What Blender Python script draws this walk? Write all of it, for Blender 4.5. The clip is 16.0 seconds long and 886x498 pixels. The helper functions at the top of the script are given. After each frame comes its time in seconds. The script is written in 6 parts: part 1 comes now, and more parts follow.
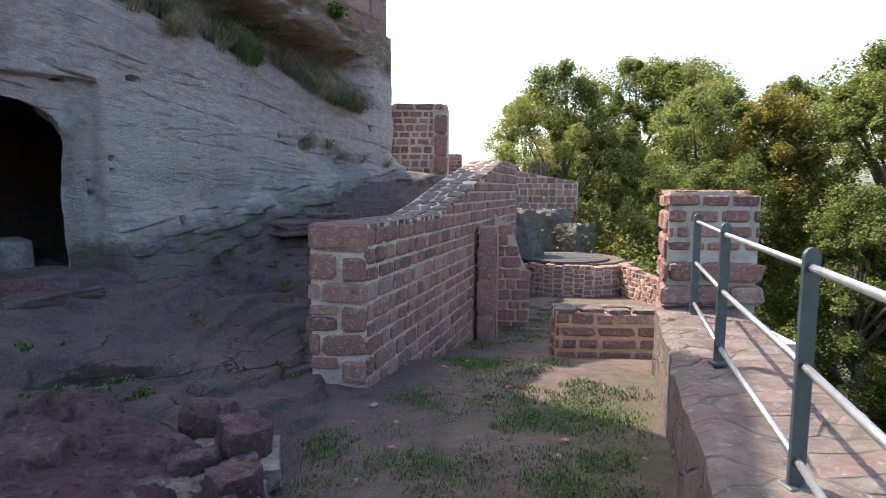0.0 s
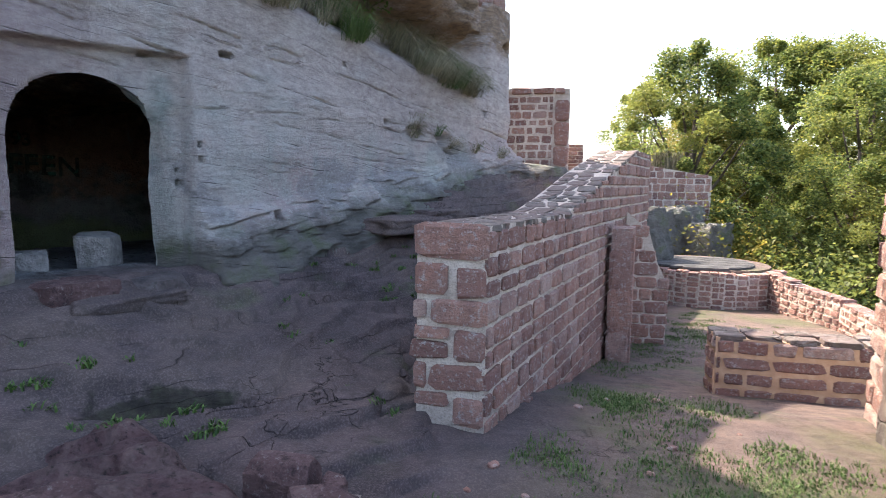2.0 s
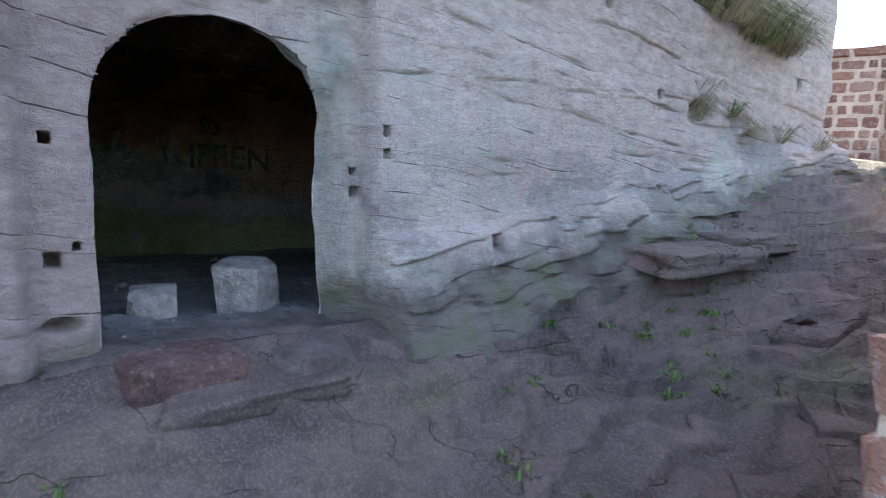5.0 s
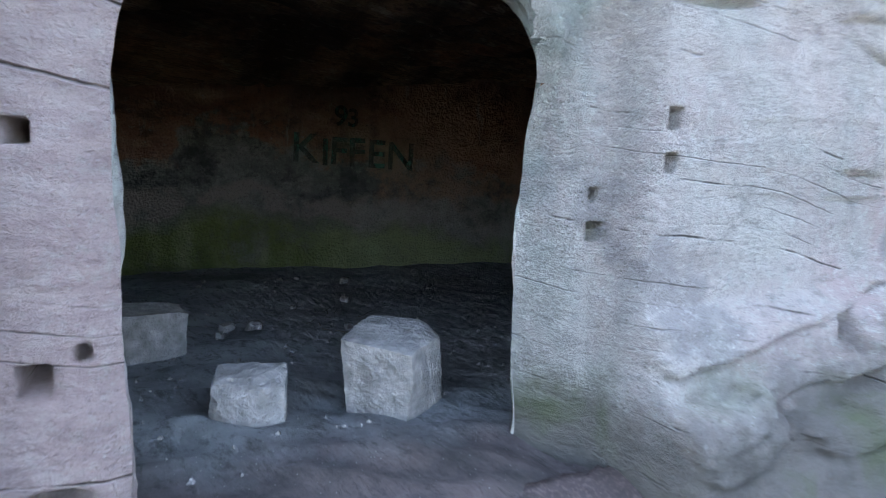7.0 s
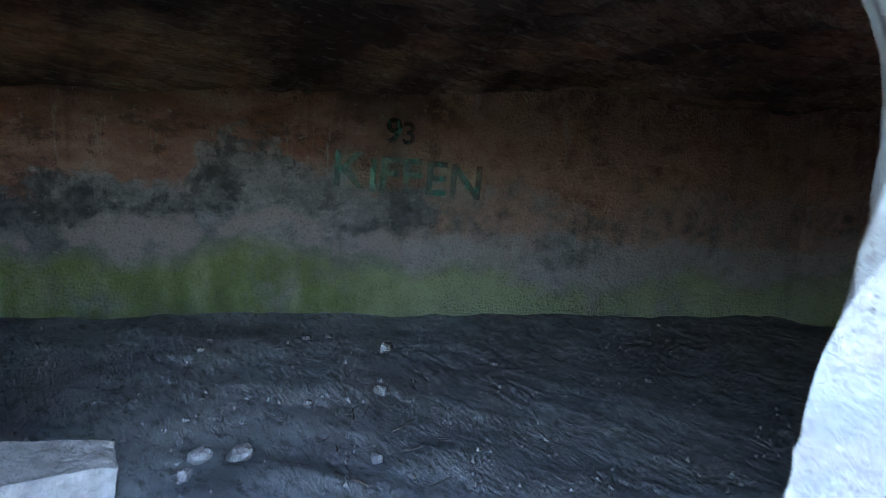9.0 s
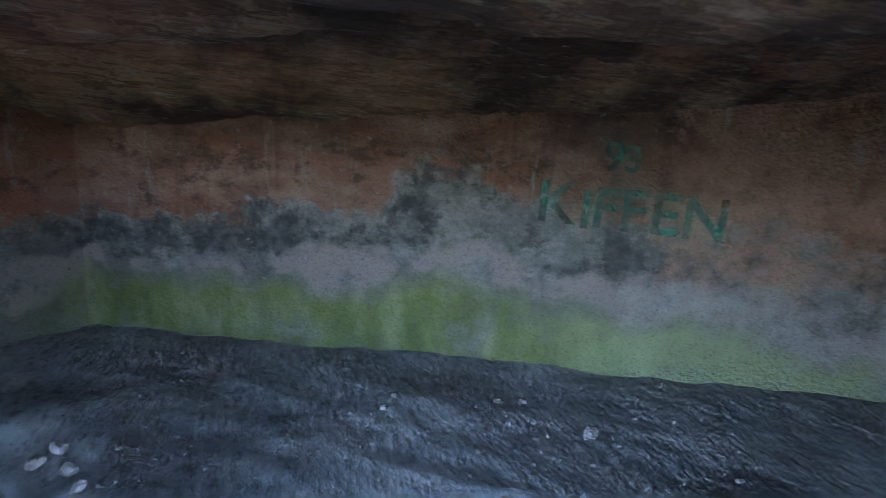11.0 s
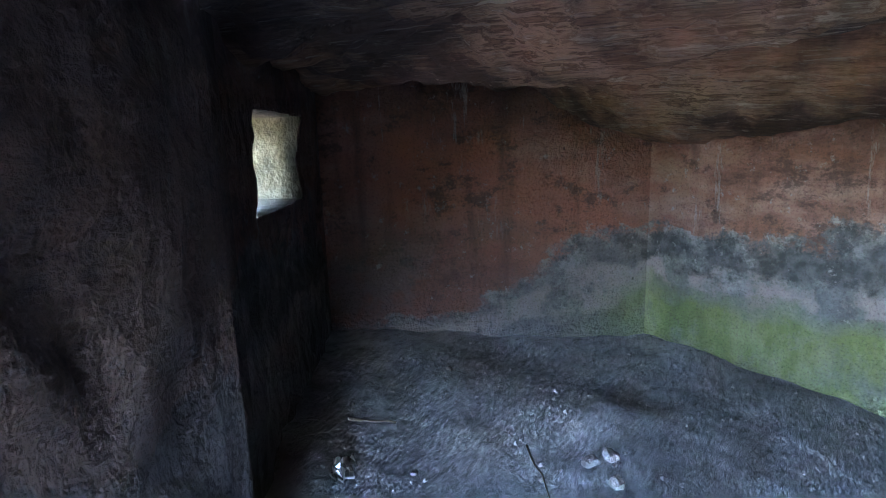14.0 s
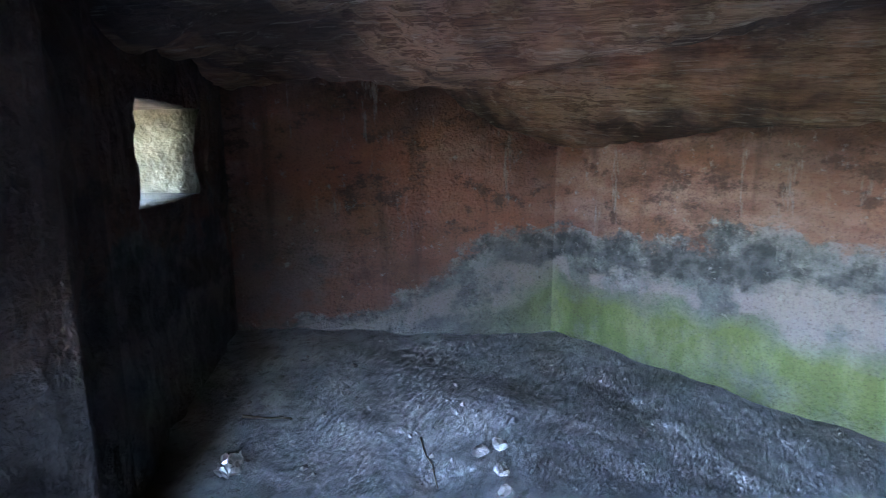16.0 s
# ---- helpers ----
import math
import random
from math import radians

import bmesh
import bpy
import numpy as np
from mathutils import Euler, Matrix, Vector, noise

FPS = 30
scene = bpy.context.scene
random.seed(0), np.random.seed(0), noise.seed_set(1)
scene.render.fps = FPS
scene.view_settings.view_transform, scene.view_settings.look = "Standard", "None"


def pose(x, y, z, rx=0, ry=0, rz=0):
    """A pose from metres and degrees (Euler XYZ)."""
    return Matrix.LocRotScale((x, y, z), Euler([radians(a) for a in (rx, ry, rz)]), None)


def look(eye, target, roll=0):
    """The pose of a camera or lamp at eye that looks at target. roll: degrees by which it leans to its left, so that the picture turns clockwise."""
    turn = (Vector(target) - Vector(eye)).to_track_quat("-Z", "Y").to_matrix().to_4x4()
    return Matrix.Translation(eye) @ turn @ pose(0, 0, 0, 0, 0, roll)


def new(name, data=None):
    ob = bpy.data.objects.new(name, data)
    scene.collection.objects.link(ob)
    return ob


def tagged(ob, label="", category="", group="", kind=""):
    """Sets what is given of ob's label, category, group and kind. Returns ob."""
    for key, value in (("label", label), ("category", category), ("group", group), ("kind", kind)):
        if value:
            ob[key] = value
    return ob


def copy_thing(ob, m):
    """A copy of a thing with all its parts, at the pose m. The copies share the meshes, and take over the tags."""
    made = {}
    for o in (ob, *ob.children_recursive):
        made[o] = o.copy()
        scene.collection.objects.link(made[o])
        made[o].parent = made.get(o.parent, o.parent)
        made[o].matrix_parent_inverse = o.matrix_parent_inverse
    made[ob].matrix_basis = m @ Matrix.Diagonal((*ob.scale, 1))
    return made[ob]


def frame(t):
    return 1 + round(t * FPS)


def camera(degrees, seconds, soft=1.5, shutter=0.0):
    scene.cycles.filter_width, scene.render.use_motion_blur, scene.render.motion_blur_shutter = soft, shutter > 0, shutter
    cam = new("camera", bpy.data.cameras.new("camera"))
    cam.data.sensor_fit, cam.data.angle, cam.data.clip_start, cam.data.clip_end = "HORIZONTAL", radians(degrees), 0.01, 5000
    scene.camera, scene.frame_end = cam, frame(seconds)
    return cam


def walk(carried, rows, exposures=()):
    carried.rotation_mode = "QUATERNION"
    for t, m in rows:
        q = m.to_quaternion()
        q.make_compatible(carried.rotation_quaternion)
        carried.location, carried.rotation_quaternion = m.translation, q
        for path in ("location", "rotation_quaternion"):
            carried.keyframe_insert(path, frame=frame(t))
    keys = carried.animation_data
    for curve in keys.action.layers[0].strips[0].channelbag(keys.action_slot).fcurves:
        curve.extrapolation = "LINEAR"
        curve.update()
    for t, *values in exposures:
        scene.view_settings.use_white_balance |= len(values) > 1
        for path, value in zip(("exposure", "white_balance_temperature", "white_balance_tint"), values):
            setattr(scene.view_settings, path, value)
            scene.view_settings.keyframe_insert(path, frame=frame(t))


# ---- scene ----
import functools

cam = camera(75.3, 16.0, soft=0.9, shutter=0.3)
# seconds, place of the eye, yaw, pitch, roll
PATH = [
    (0.0, -0.008, 0.292, 1.685, 2.63, -5.93, 0.33),
    (0.5, -0.01, 0.5, 1.66, 5.66, -6.13, 0.25),
    (1.0, -0.118, 0.787, 1.614, 8.24, -6.16, 0.47),
    (1.5, -0.245, 1.051, 1.665, 10.34, -6.41, 0.5),
    (2.0, -0.344, 1.438, 1.66, 12.95, -6.54, 0.71),
    (2.5, -0.436, 1.742, 1.755, 16.84, -6.87, 0.98),
    (3.0, -0.704, 2.097, 1.723, 19.61, -6.94, 1.37),
    (3.5, -0.951, 2.451, 1.642, 21.39, -6.9, 1.41),
    (3.7, -1.044, 2.612, 1.602, 22.64, -6.82, 1.36),
    (5.8, -2.197, 3.889, 1.869, 37.57, -8.76, 2.23),
    (6.0, -2.35, 3.962, 1.847, 38.76, -8.81, 2.48),
    (6.5, -2.69, 4.165, 1.865, 41.19, -9.04, 2.77),
    (7.0, -3.032, 4.486, 1.852, 44.25, -9.16, 2.33),
    (7.5, -3.315, 4.72, 1.872, 46.65, -9.03, 2.32),
    (8.0, -3.57, 4.919, 1.986, 47.65, -8.84, 2.97),
    (8.2, -3.657, 4.998, 1.981, 48.0, -8.72, 3.06),
    (10.3, -4.459, 5.702, 2.373, 60.76, -12.47, 4.16),
    (10.5, -4.512, 5.717, 2.383, 63.24, -12.39, 3.85),
    (11.0, -4.646, 5.669, 2.37, 70.98, -12.21, 2.89),
    (11.5, -4.784, 5.581, 2.353, 79.89, -12.48, 2.19),
    (12.0, -4.897, 5.567, 2.373, 90.26, -13.06, 0.56),
    (12.5, -4.925, 5.517, 2.383, 102.38, -12.96, -0.27),
    (13.0, -4.932, 5.481, 2.389, 113.24, -12.34, -1.09),
    (13.5, -4.936, 5.486, 2.39, 120.24, -11.96, -1.95),
    (14.0, -4.958, 5.516, 2.377, 122.95, -11.62, -1.8),
    (14.5, -4.985, 5.55, 2.367, 123.62, -11.39, -1.71),
    (15.0, -5.0, 5.591, 2.359, 123.62, -11.32, -1.61),
    (15.5, -5.024, 5.669, 2.327, 122.06, -11.07, -1.28),
    (16.0, -5.02, 5.737, 2.33, 116.6, -11.21, -0.26),
]
EXPOSURES = [(0, 1.75, 6600, 10), (1.0, 1.98, 6650, 10), (2.5, 2.48, 6750, 10), (3.7, 2.78, 6800, 10), (5.8, 3.4, 7150, 9), (7.0, 3.95, 7100, 8), (8.2, 4.9, 6700, 6), (10.3, 6.9, 5850, 8), (12.0, 6.9, 5900, 10), (13.5, 8.02, 5950, 13), (16, 8.3, 5950, 13)]
walk(cam, [(t, pose(x, y, z, 90 + pitch, 0, yaw) @ pose(0, 0, 0, 0, 0, roll)) for t, x, y, z, yaw, pitch, roll in PATH], EXPOSURES)

# ---- sky and sun ----
SUN_FROM = Vector((-0.75, 0.65, 1.27)).normalized()
world = bpy.data.worlds.new("sky")
scene.world = world
world.use_nodes = True
sky = world.node_tree.nodes.new("ShaderNodeTexSky")
sky.sky_type, sky.sun_disc = "NISHITA", False
sky.sun_elevation = math.asin(SUN_FROM.z)
sky.sun_rotation = math.atan2(SUN_FROM.x, SUN_FROM.y)
sky.dust_density, sky.air_density = 3.0, 1.0
back = world.node_tree.nodes["Background"]
back.inputs[1].default_value = 0.15
world.node_tree.links.new(sky.outputs[0], back.inputs[0])
sun = new("sun", bpy.data.lights.new("sun", "SUN"))
sun.data.energy, sun.data.angle, sun.data.color = 3.1, radians(0.5), (1.0, 0.91, 0.77)
sun.matrix_world = look((0, 0, 30), Vector((0, 0, 30)) - SUN_FROM)


# ---- materials ----
class Nodes:
    """A short hand for node materials in world or object coordinates."""

    def __init__(self, name, space="world", rough=0.9):
        self.m = bpy.data.materials.new(name)
        self.m.use_nodes = True
        self.t = self.m.node_tree
        self.b = self.t.nodes["Principled BSDF"]
        self.b.inputs["Roughness"].default_value = rough
        self.b.inputs["Specular IOR Level"].default_value = 0.25
        if space == "world":
            self.p = self.t.nodes.new("ShaderNodeNewGeometry").outputs["Position"]
        else:
            self.p = self.t.nodes.new("ShaderNodeTexCoord").outputs["Object"]

    def put(self, socket, value):
        if isinstance(value, bpy.types.NodeSocket):
            self.t.links.new(value, socket)
        elif isinstance(value, tuple) and len(value) == 3 and len(socket.default_value) == 4:
            socket.default_value = (*value, 1)
        else:
            socket.default_value = value

    def make(self, kind, values, out=0, operation="", feature=""):
        n = self.t.nodes.new(kind)
        if operation:
            n.operation = operation
        if feature:
            n.feature = feature
        for k, v in values.items():
            self.put(n.inputs[k], v)
        return n.outputs[out]

    def stretch(self, x, y, z, turn=(0, 0, 0), shift=(0, 0, 0), of=None):
        return self.make("ShaderNodeMapping", {0: of or self.p, 1: shift, 2: tuple(radians(a) for a in turn), 3: (x, y, z)})

    def noise(self, scale, detail=4.0, of=None, rough=0.55, bend=0.0):
        return self.make("ShaderNodeTexNoise", {"Vector": of or self.p, "Scale": scale, "Detail": detail, "Roughness": rough, "Distortion": bend})

    def cells(self, scale, of=None, feature="F1", out=0):
        return self.make("ShaderNodeTexVoronoi", {"Vector": of or self.p, "Scale": scale}, out, feature=feature)

    def ramp(self, fac, *stops):
        n = self.t.nodes.new("ShaderNodeValToRGB")
        self.put(n.inputs[0], fac)
        e = n.color_ramp.elements
        while len(e) < len(stops):
            e.new(0.5)
        for k, (at, c) in zip(e, stops):
            k.position = at
            k.color = (c, c, c, 1) if not isinstance(c, tuple) else (*c, 1)
        return n.outputs[0]

    def math(self, op, a, b=0.0, c=0.0):
        return self.make("ShaderNodeMath", {0: a, 1: b, 2: c}, operation=op)

    def mix(self, fac, a, b, blend="MIX"):
        n = self.t.nodes.new("ShaderNodeMix")
        n.data_type, n.blend_type = "RGBA", blend
        self.put(n.inputs[0], fac), self.put(n.inputs[6], a), self.put(n.inputs[7], b)
        return n.outputs[2]

    def xyz(self, of=None):
        n = self.t.nodes.new("ShaderNodeSeparateXYZ")
        self.put(n.inputs[0], of or self.p)
        return n.outputs

    def random(self):
        return self.t.nodes.new("ShaderNodeObjectInfo").outputs["Random"]

    def island(self):
        return self.t.nodes.new("ShaderNodeNewGeometry").outputs["Random Per Island"]

    def facing_up(self):
        n = self.t.nodes.new("ShaderNodeNewGeometry")
        return self.xyz(n.outputs["Normal"])[2]

    def done(self, colour, height=None, depth=0.01, strength=1.0, rough=None):
        self.put(self.b.inputs["Base Color"], colour)
        if height is not None:
            bump = self.make("ShaderNodeBump", {"Height": height, "Distance": depth, "Strength": strength})
            self.put(self.b.inputs["Normal"], bump)
        if rough is not None:
            self.put(self.b.inputs["Roughness"], rough)
        return self.m


def cliff_stone():
    n = Nodes("weathered_sandstone")
    tilt = n.stretch(1, 1, 5, turn=(5, 6, 0))
    layers = n.noise(1.1, 6, tilt, 0.6)
    fine = n.noise(9, 5, tilt, 0.6)
    broad = n.noise(0.55, 3)
    c = n.ramp(layers, (0.3, (0.44, 0.40, 0.38)), (0.48, (0.56, 0.525, 0.50)), (0.62, (0.62, 0.59, 0.565)), (0.75, (0.55, 0.46, 0.45)))
    pink = n.ramp(broad, (0.40, 0.0), (0.58, 0.9))
    c = n.mix(pink, c, (0.50, 0.385, 0.38))
    green = n.ramp(n.noise(1.7, 5, n.stretch(1, 1, 0.45)), (0.48, 0.0), (0.62, 0.6))
    c = n.mix(green, c, (0.44, 0.475, 0.44))
    pale = n.ramp(n.noise(22, 8, rough=0.72), (0.52, 0.0), (0.62, 0.75))
    c = n.mix(pale, c, (0.58, 0.565, 0.54))
    dark = n.ramp(fine, (0.30, 0.3), (0.42, 0.0))
    c = n.mix(dark, c, (0.13, 0.115, 0.11))
    streak = n.ramp(n.noise(2.2, 5, n.stretch(1, 1, 0.12)), (0.6, 0.0), (0.75, 0.4))
    c = n.mix(streak, c, (0.15, 0.135, 0.13))
    wash = n.ramp(n.noise(0.9, 4, n.stretch(1, 1, 1, shift=(5, 5, 2))), (0.54, 0.0), (0.57, 0.65))
    c = n.mix(wash, c, (0.31, 0.285, 0.295))
    flecks = n.ramp(n.cells(26), (0.07, 0.9), (0.11, 0.0))
    c = n.mix(n.math("MULTIPLY", flecks, n.ramp(n.noise(1.2, 3), (0.38, 0.1), (0.52, 0.95))), c, (0.70, 0.69, 0.66))
    grain = n.noise(90, 4, rough=0.7)
    c = n.mix(n.ramp(grain, (0.34, 0.4), (0.46, 0.0)), c, (0.20, 0.18, 0.172))
    bed = n.ramp(n.noise(24, 8, n.stretch(1, 1, 2.2, turn=(5, 6, 0)), 0.78), (0.34, 0.6), (0.43, 0.0))
    c = n.mix(n.math("MULTIPLY", bed, n.ramp(n.noise(1.6, 4), (0.36, 0.2), (0.6, 1.0))), c, (0.13, 0.11, 0.105))
    chalk = n.ramp(n.noise(20, 9, n.stretch(1, 1, 1.8), 0.8), (0.53, 0.0), (0.64, 0.6))
    c = n.mix(chalk, c, (0.68, 0.66, 0.64))
    blotch = n.ramp(n.noise(7, 10, n.stretch(1, 1, 1.9), 0.8), (0.36, 0.5), (0.47, 0.0))
    c = n.mix(blotch, c, (0.21, 0.19, 0.185))
    pits = n.ramp(n.cells(48), (0.12, 0.7), (0.22, 0.0))
    c = n.mix(n.math("MULTIPLY", pits, n.ramp(n.noise(4, 4), (0.45, 0.0), (0.6, 0.7))), c, (0.14, 0.12, 0.115))
    x, y, z = n.xyz()
    run = n.math("ADD", n.math("MULTIPLY", x, 0.05), n.math("ADD", n.math("MULTIPLY", y, 0.11), z))
    run = n.math("ADD", n.math("MULTIPLY", run, 5.5), n.math("ADD", n.math("MULTIPLY", n.noise(0.55, 2), 1.6), n.math("MULTIPLY", n.noise(7, 4), 0.10)))
    seam = n.math("ABSOLUTE", n.math("SUBTRACT", n.math("FRACT", run), 0.5))
    seam = n.math("MULTIPLY", n.ramp(seam, (0.004, 1.0), (0.03, 0.0)), n.ramp(n.noise(1.9, 5, n.stretch(0.9, 0.9, 2.0), 0.65), (0.52, 0.0), (0.60, 0.85)))
    foot = n.math("ADD", n.math("SUBTRACT", z, n.math("MULTIPLY", y, 0.16)), n.math("MULTIPLY", n.noise(4, 8, rough=0.7), 0.5))
    damp = n.math("MULTIPLY", n.ramp(foot, (0.26, 0.9), (0.48, 0.0)), n.ramp(y, (0.0, 0.0), (1.0, 1.0)))
    beside = n.math("ADD", n.math("MULTIPLY", x, 0.0742), n.math("ADD", n.math("MULTIPLY", y, 0.1857), n.math("MULTIPLY", n.noise(1.5, 5), 0.14)))
    rosy = n.ramp(beside, (0.62, 0.7), (0.80, 0.0))
    along = n.math("ADD", n.math("MULTIPLY", x, 0.0371), n.math("MULTIPLY", y, 0.09286))
    algae = n.math("MULTIPLY", n.ramp(along, (0.392, 0.0), (0.400, 0.8), (0.411, 0.8), (0.424, 0.0)), n.ramp(n.math("ADD", n.math("MULTIPLY", z, 0.25), n.math("MULTIPLY", n.noise(4, 7, n.stretch(1, 1, 0.5), 0.68), 0.7)), (0.70, 0.0), (0.92, 1.0)))
    c = n.mix(algae, c, n.ramp(n.noise(11, 6), (0.35, (0.16, 0.24, 0.22)), (0.6, (0.36, 0.43, 0.41))))
    high = n.ramp(n.math("ADD", n.math("MULTIPLY", z, 0.25), n.math("MULTIPLY", n.noise(1.1, 7, n.stretch(1, 1, 1.6, shift=(3, 3, 3)), 0.66), 0.6)), (0.78, 0.0), (0.95, 0.7))
    c = n.mix(high, c, n.ramp(n.noise(7, 9, n.stretch(1, 1, 2), 0.74), (0.36, (0.36, 0.265, 0.25)), (0.52, (0.58, 0.47, 0.445)), (0.66, (0.72, 0.64, 0.61))))
    c = n.mix(rosy, c, n.ramp(n.noise(6, 8, n.stretch(1, 1, 3), 0.7), (0.35, (0.30, 0.20, 0.205)), (0.55, (0.45, 0.335, 0.335)), (0.7, (0.55, 0.45, 0.44))))
    c = n.mix(damp, c, n.ramp(n.noise(3, 6), (0.35, (0.10, 0.095, 0.085)), (0.5, (0.19, 0.175, 0.16)), (0.65, (0.13, 0.15, 0.085))))
    c = n.mix(seam, c, (0.06, 0.05, 0.048))
    iron = n.math("MULTIPLY", n.ramp(n.math("ADD", n.math("MULTIPLY", z, 0.2), n.math("MULTIPLY", n.noise(1.3, 5), 0.12)), (0.80, 0.0), (0.84, 0.8)), n.ramp(n.noise(2.4, 7, n.stretch(1, 1, 3), 0.7), (0.34, 0.1), (0.48, 1.0)))
    c = n.mix(iron, c, n.ramp(n.noise(9, 8, n.stretch(1, 1, 3), 0.72), (0.36, (0.11, 0.07, 0.045)), (0.6, (0.34, 0.22, 0.13))))
    h = n.math("ADD", n.math("MULTIPLY", n.noise(3.2, 10, n.stretch(1, 1, 3, turn=(5, 6, 0)), 0.68), 0.6), n.math("ADD", n.math("MULTIPLY", n.noise(26, 9, rough=0.75), 0.75), n.math("MULTIPLY", n.noise(130, 3), 0.15)))
    fine_run = n.math("ABSOLUTE", n.math("SUBTRACT", n.math("FRACT", n.math("MULTIPLY", run, 2.7)), 0.5))
    fine_run = n.math("MULTIPLY", n.ramp(fine_run, (0.01, 1.0), (0.05, 0.0)), n.ramp(n.noise(2.7, 5, n.stretch(0.5, 0.5, 2.5, shift=(3, 3, 3))), (0.55, 0.0), (0.62, 0.6)))
    c = n.mix(fine_run, c, (0.10, 0.085, 0.08))
    h = n.math("SUBTRACT", h, n.math("MULTIPLY", fine_run, 0.2))
    h = n.math("ADD", h, n.math("MULTIPLY", damp, n.noise(8, 10, n.stretch(1, 1, 2.5, turn=(5, 6, 0)), 0.75)))
    h = n.math("SUBTRACT", n.math("SUBTRACT", h, n.math("MULTIPLY", seam, 0.4)), n.math("MULTIPLY", pits, 0.12))
    return n.done(c, h, 0.11, 1.0)


def ground_rock():
    n = Nodes("trodden_rock_and_earth")
    x, y, z = n.xyz()
    layers = n.noise(1.4, 7, n.stretch(1, 1, 4), 0.62, 0.4)
    c = n.ramp(layers, (0.3, (0.038, 0.030, 0.033)), (0.5, (0.072, 0.055, 0.058)), (0.7, (0.125, 0.092, 0.092)))
    rust = n.ramp(n.noise(0.7, 4), (0.5, 0.0), (0.66, 0.6))
    c = n.mix(rust, c, (0.17, 0.115, 0.105))
    soil = n.ramp(n.noise(0.9, 5, n.stretch(1, 1, 1, shift=(7, 3, 0))), (0.5, 0.0), (0.6, 0.6))
    c = n.mix(soil, c, (0.12, 0.09, 0.08))
    specks = n.ramp(n.cells(90, n.p), (0.08, 0.3), (0.14, 0.0))
    c = n.mix(specks, c, (0.30, 0.255, 0.235))
    mossy = n.ramp(n.noise(1.3, 6, n.stretch(1, 1, 1, shift=(2, 9, 4))), (0.6, 0.0), (0.72, 0.6))
    c = n.mix(mossy, c, (0.075, 0.10, 0.045))
    gravel = n.ramp(n.noise(70, 4), (0.48, 0.0), (0.64, 0.3))
    c = n.mix(gravel, c, (0.27, 0.215, 0.195))
    lane = n.math("MULTIPLY", n.ramp(n.math("ADD", n.math("MULTIPLY", x, 0.2), 0.6), (0.45, 0.0), (0.6, 0.8)), n.ramp(n.noise(1.1, 5), (0.3, 0.4), (0.6, 1.0)))
    c = n.mix(lane, c, n.ramp(n.noise(5, 6), (0.3, (0.105, 0.068, 0.055)), (0.7, (0.20, 0.135, 0.11))))
    turf = n.math("MULTIPLY", n.ramp(n.noise(0.8, 6, n.stretch(1, 1, 1, shift=(3, 1, 0))), (0.48, 0.0), (0.6, 0.85)), lane)
    c = n.mix(turf, c, (0.07, 0.09, 0.035))
    mott = n.ramp(n.noise(9, 10, rough=0.76), (0.36, 0.6), (0.52, 0.0))
    c = n.mix(mott, c, (0.05, 0.04, 0.04))
    wood = n.ramp(n.math("MULTIPLY", z, -0.2), (0.4, 0.0), (0.6, 1.0))
    c = n.mix(wood, c, (0.045, 0.055, 0.02))
    bent = n.make("ShaderNodeVectorMath", {0: n.p, 1: n.make("ShaderNodeTexNoise", {"Vector": n.p, "Scale": 2.5, "Detail": 4.0}, 1)}, operation="ADD")
    split = n.make("ShaderNodeTexVoronoi", {"Vector": n.stretch(0.8, 1.3, 1, turn=(0, 0, 20), of=bent), "Scale": 1.3}, feature="DISTANCE_TO_EDGE")
    split = n.math("MULTIPLY", n.ramp(split, (0.002, 1.0), (0.009, 0.0)), n.ramp(n.noise(0.7, 2), (0.50, 0.0), (0.60, 0.8)))
    split = n.math("MULTIPLY", split, n.math("SUBTRACT", 1.0, lane))
    bed = n.math("ADD", n.math("MULTIPLY", z, 9.0), n.math("ADD", n.math("MULTIPLY", n.noise(0.9, 3), 2.4), n.math("MULTIPLY", n.noise(6, 5), 0.22)))
    bed = n.math("ABSOLUTE", n.math("SUBTRACT", n.math("FRACT", bed), 0.5))
    bed = n.math("MULTIPLY", n.ramp(bed, (0.003, 1.0), (0.026, 0.0)), n.ramp(n.noise(0.9, 4, n.stretch(1, 1, 1, shift=(5, 5, 0))), (0.50, 0.0), (0.60, 0.85)))
    split = n.math("MAXIMUM", split, n.math("MULTIPLY", bed, n.math("SUBTRACT", 1.0, lane)))
    c = n.mix(split, c, (0.012, 0.010, 0.010))
    # dark earth lying in the hollow, with the hollow's shade coloured in too
    pan = n.stretch(1.5, 4.6, 0.0, of=n.stretch(1, 1, 1, turn=(0, 0, -42), of=n.stretch(1, 1, 1, shift=(2.97, -4.64, 0))))
    pan = n.math("ADD", n.make("ShaderNodeVectorMath", {0: pan}, 1, operation="LENGTH"), n.math("MULTIPLY", n.noise(9, 6), 0.4))
    c = n.mix(n.ramp(pan, (0.9, 0.85), (1.15, 0.0)), c, n.ramp(n.noise(14, 6), (0.4, (0.018, 0.016, 0.013)), (0.65, (0.045, 0.045, 0.028))))
    h = n.math("ADD", n.math("MULTIPLY", n.noise(2.6, 9, n.stretch(1, 1.6, 5), 0.62), 0.5), n.math("MULTIPLY", n.noise(16, 10, rough=0.76), 0.45))
    h = n.math("SUBTRACT", h, n.math("MULTIPLY", split, 0.5))
    return n.done(c, h, 0.07, 1.0, n.ramp(layers, (0.3, 0.75), (0.7, 0.95)))


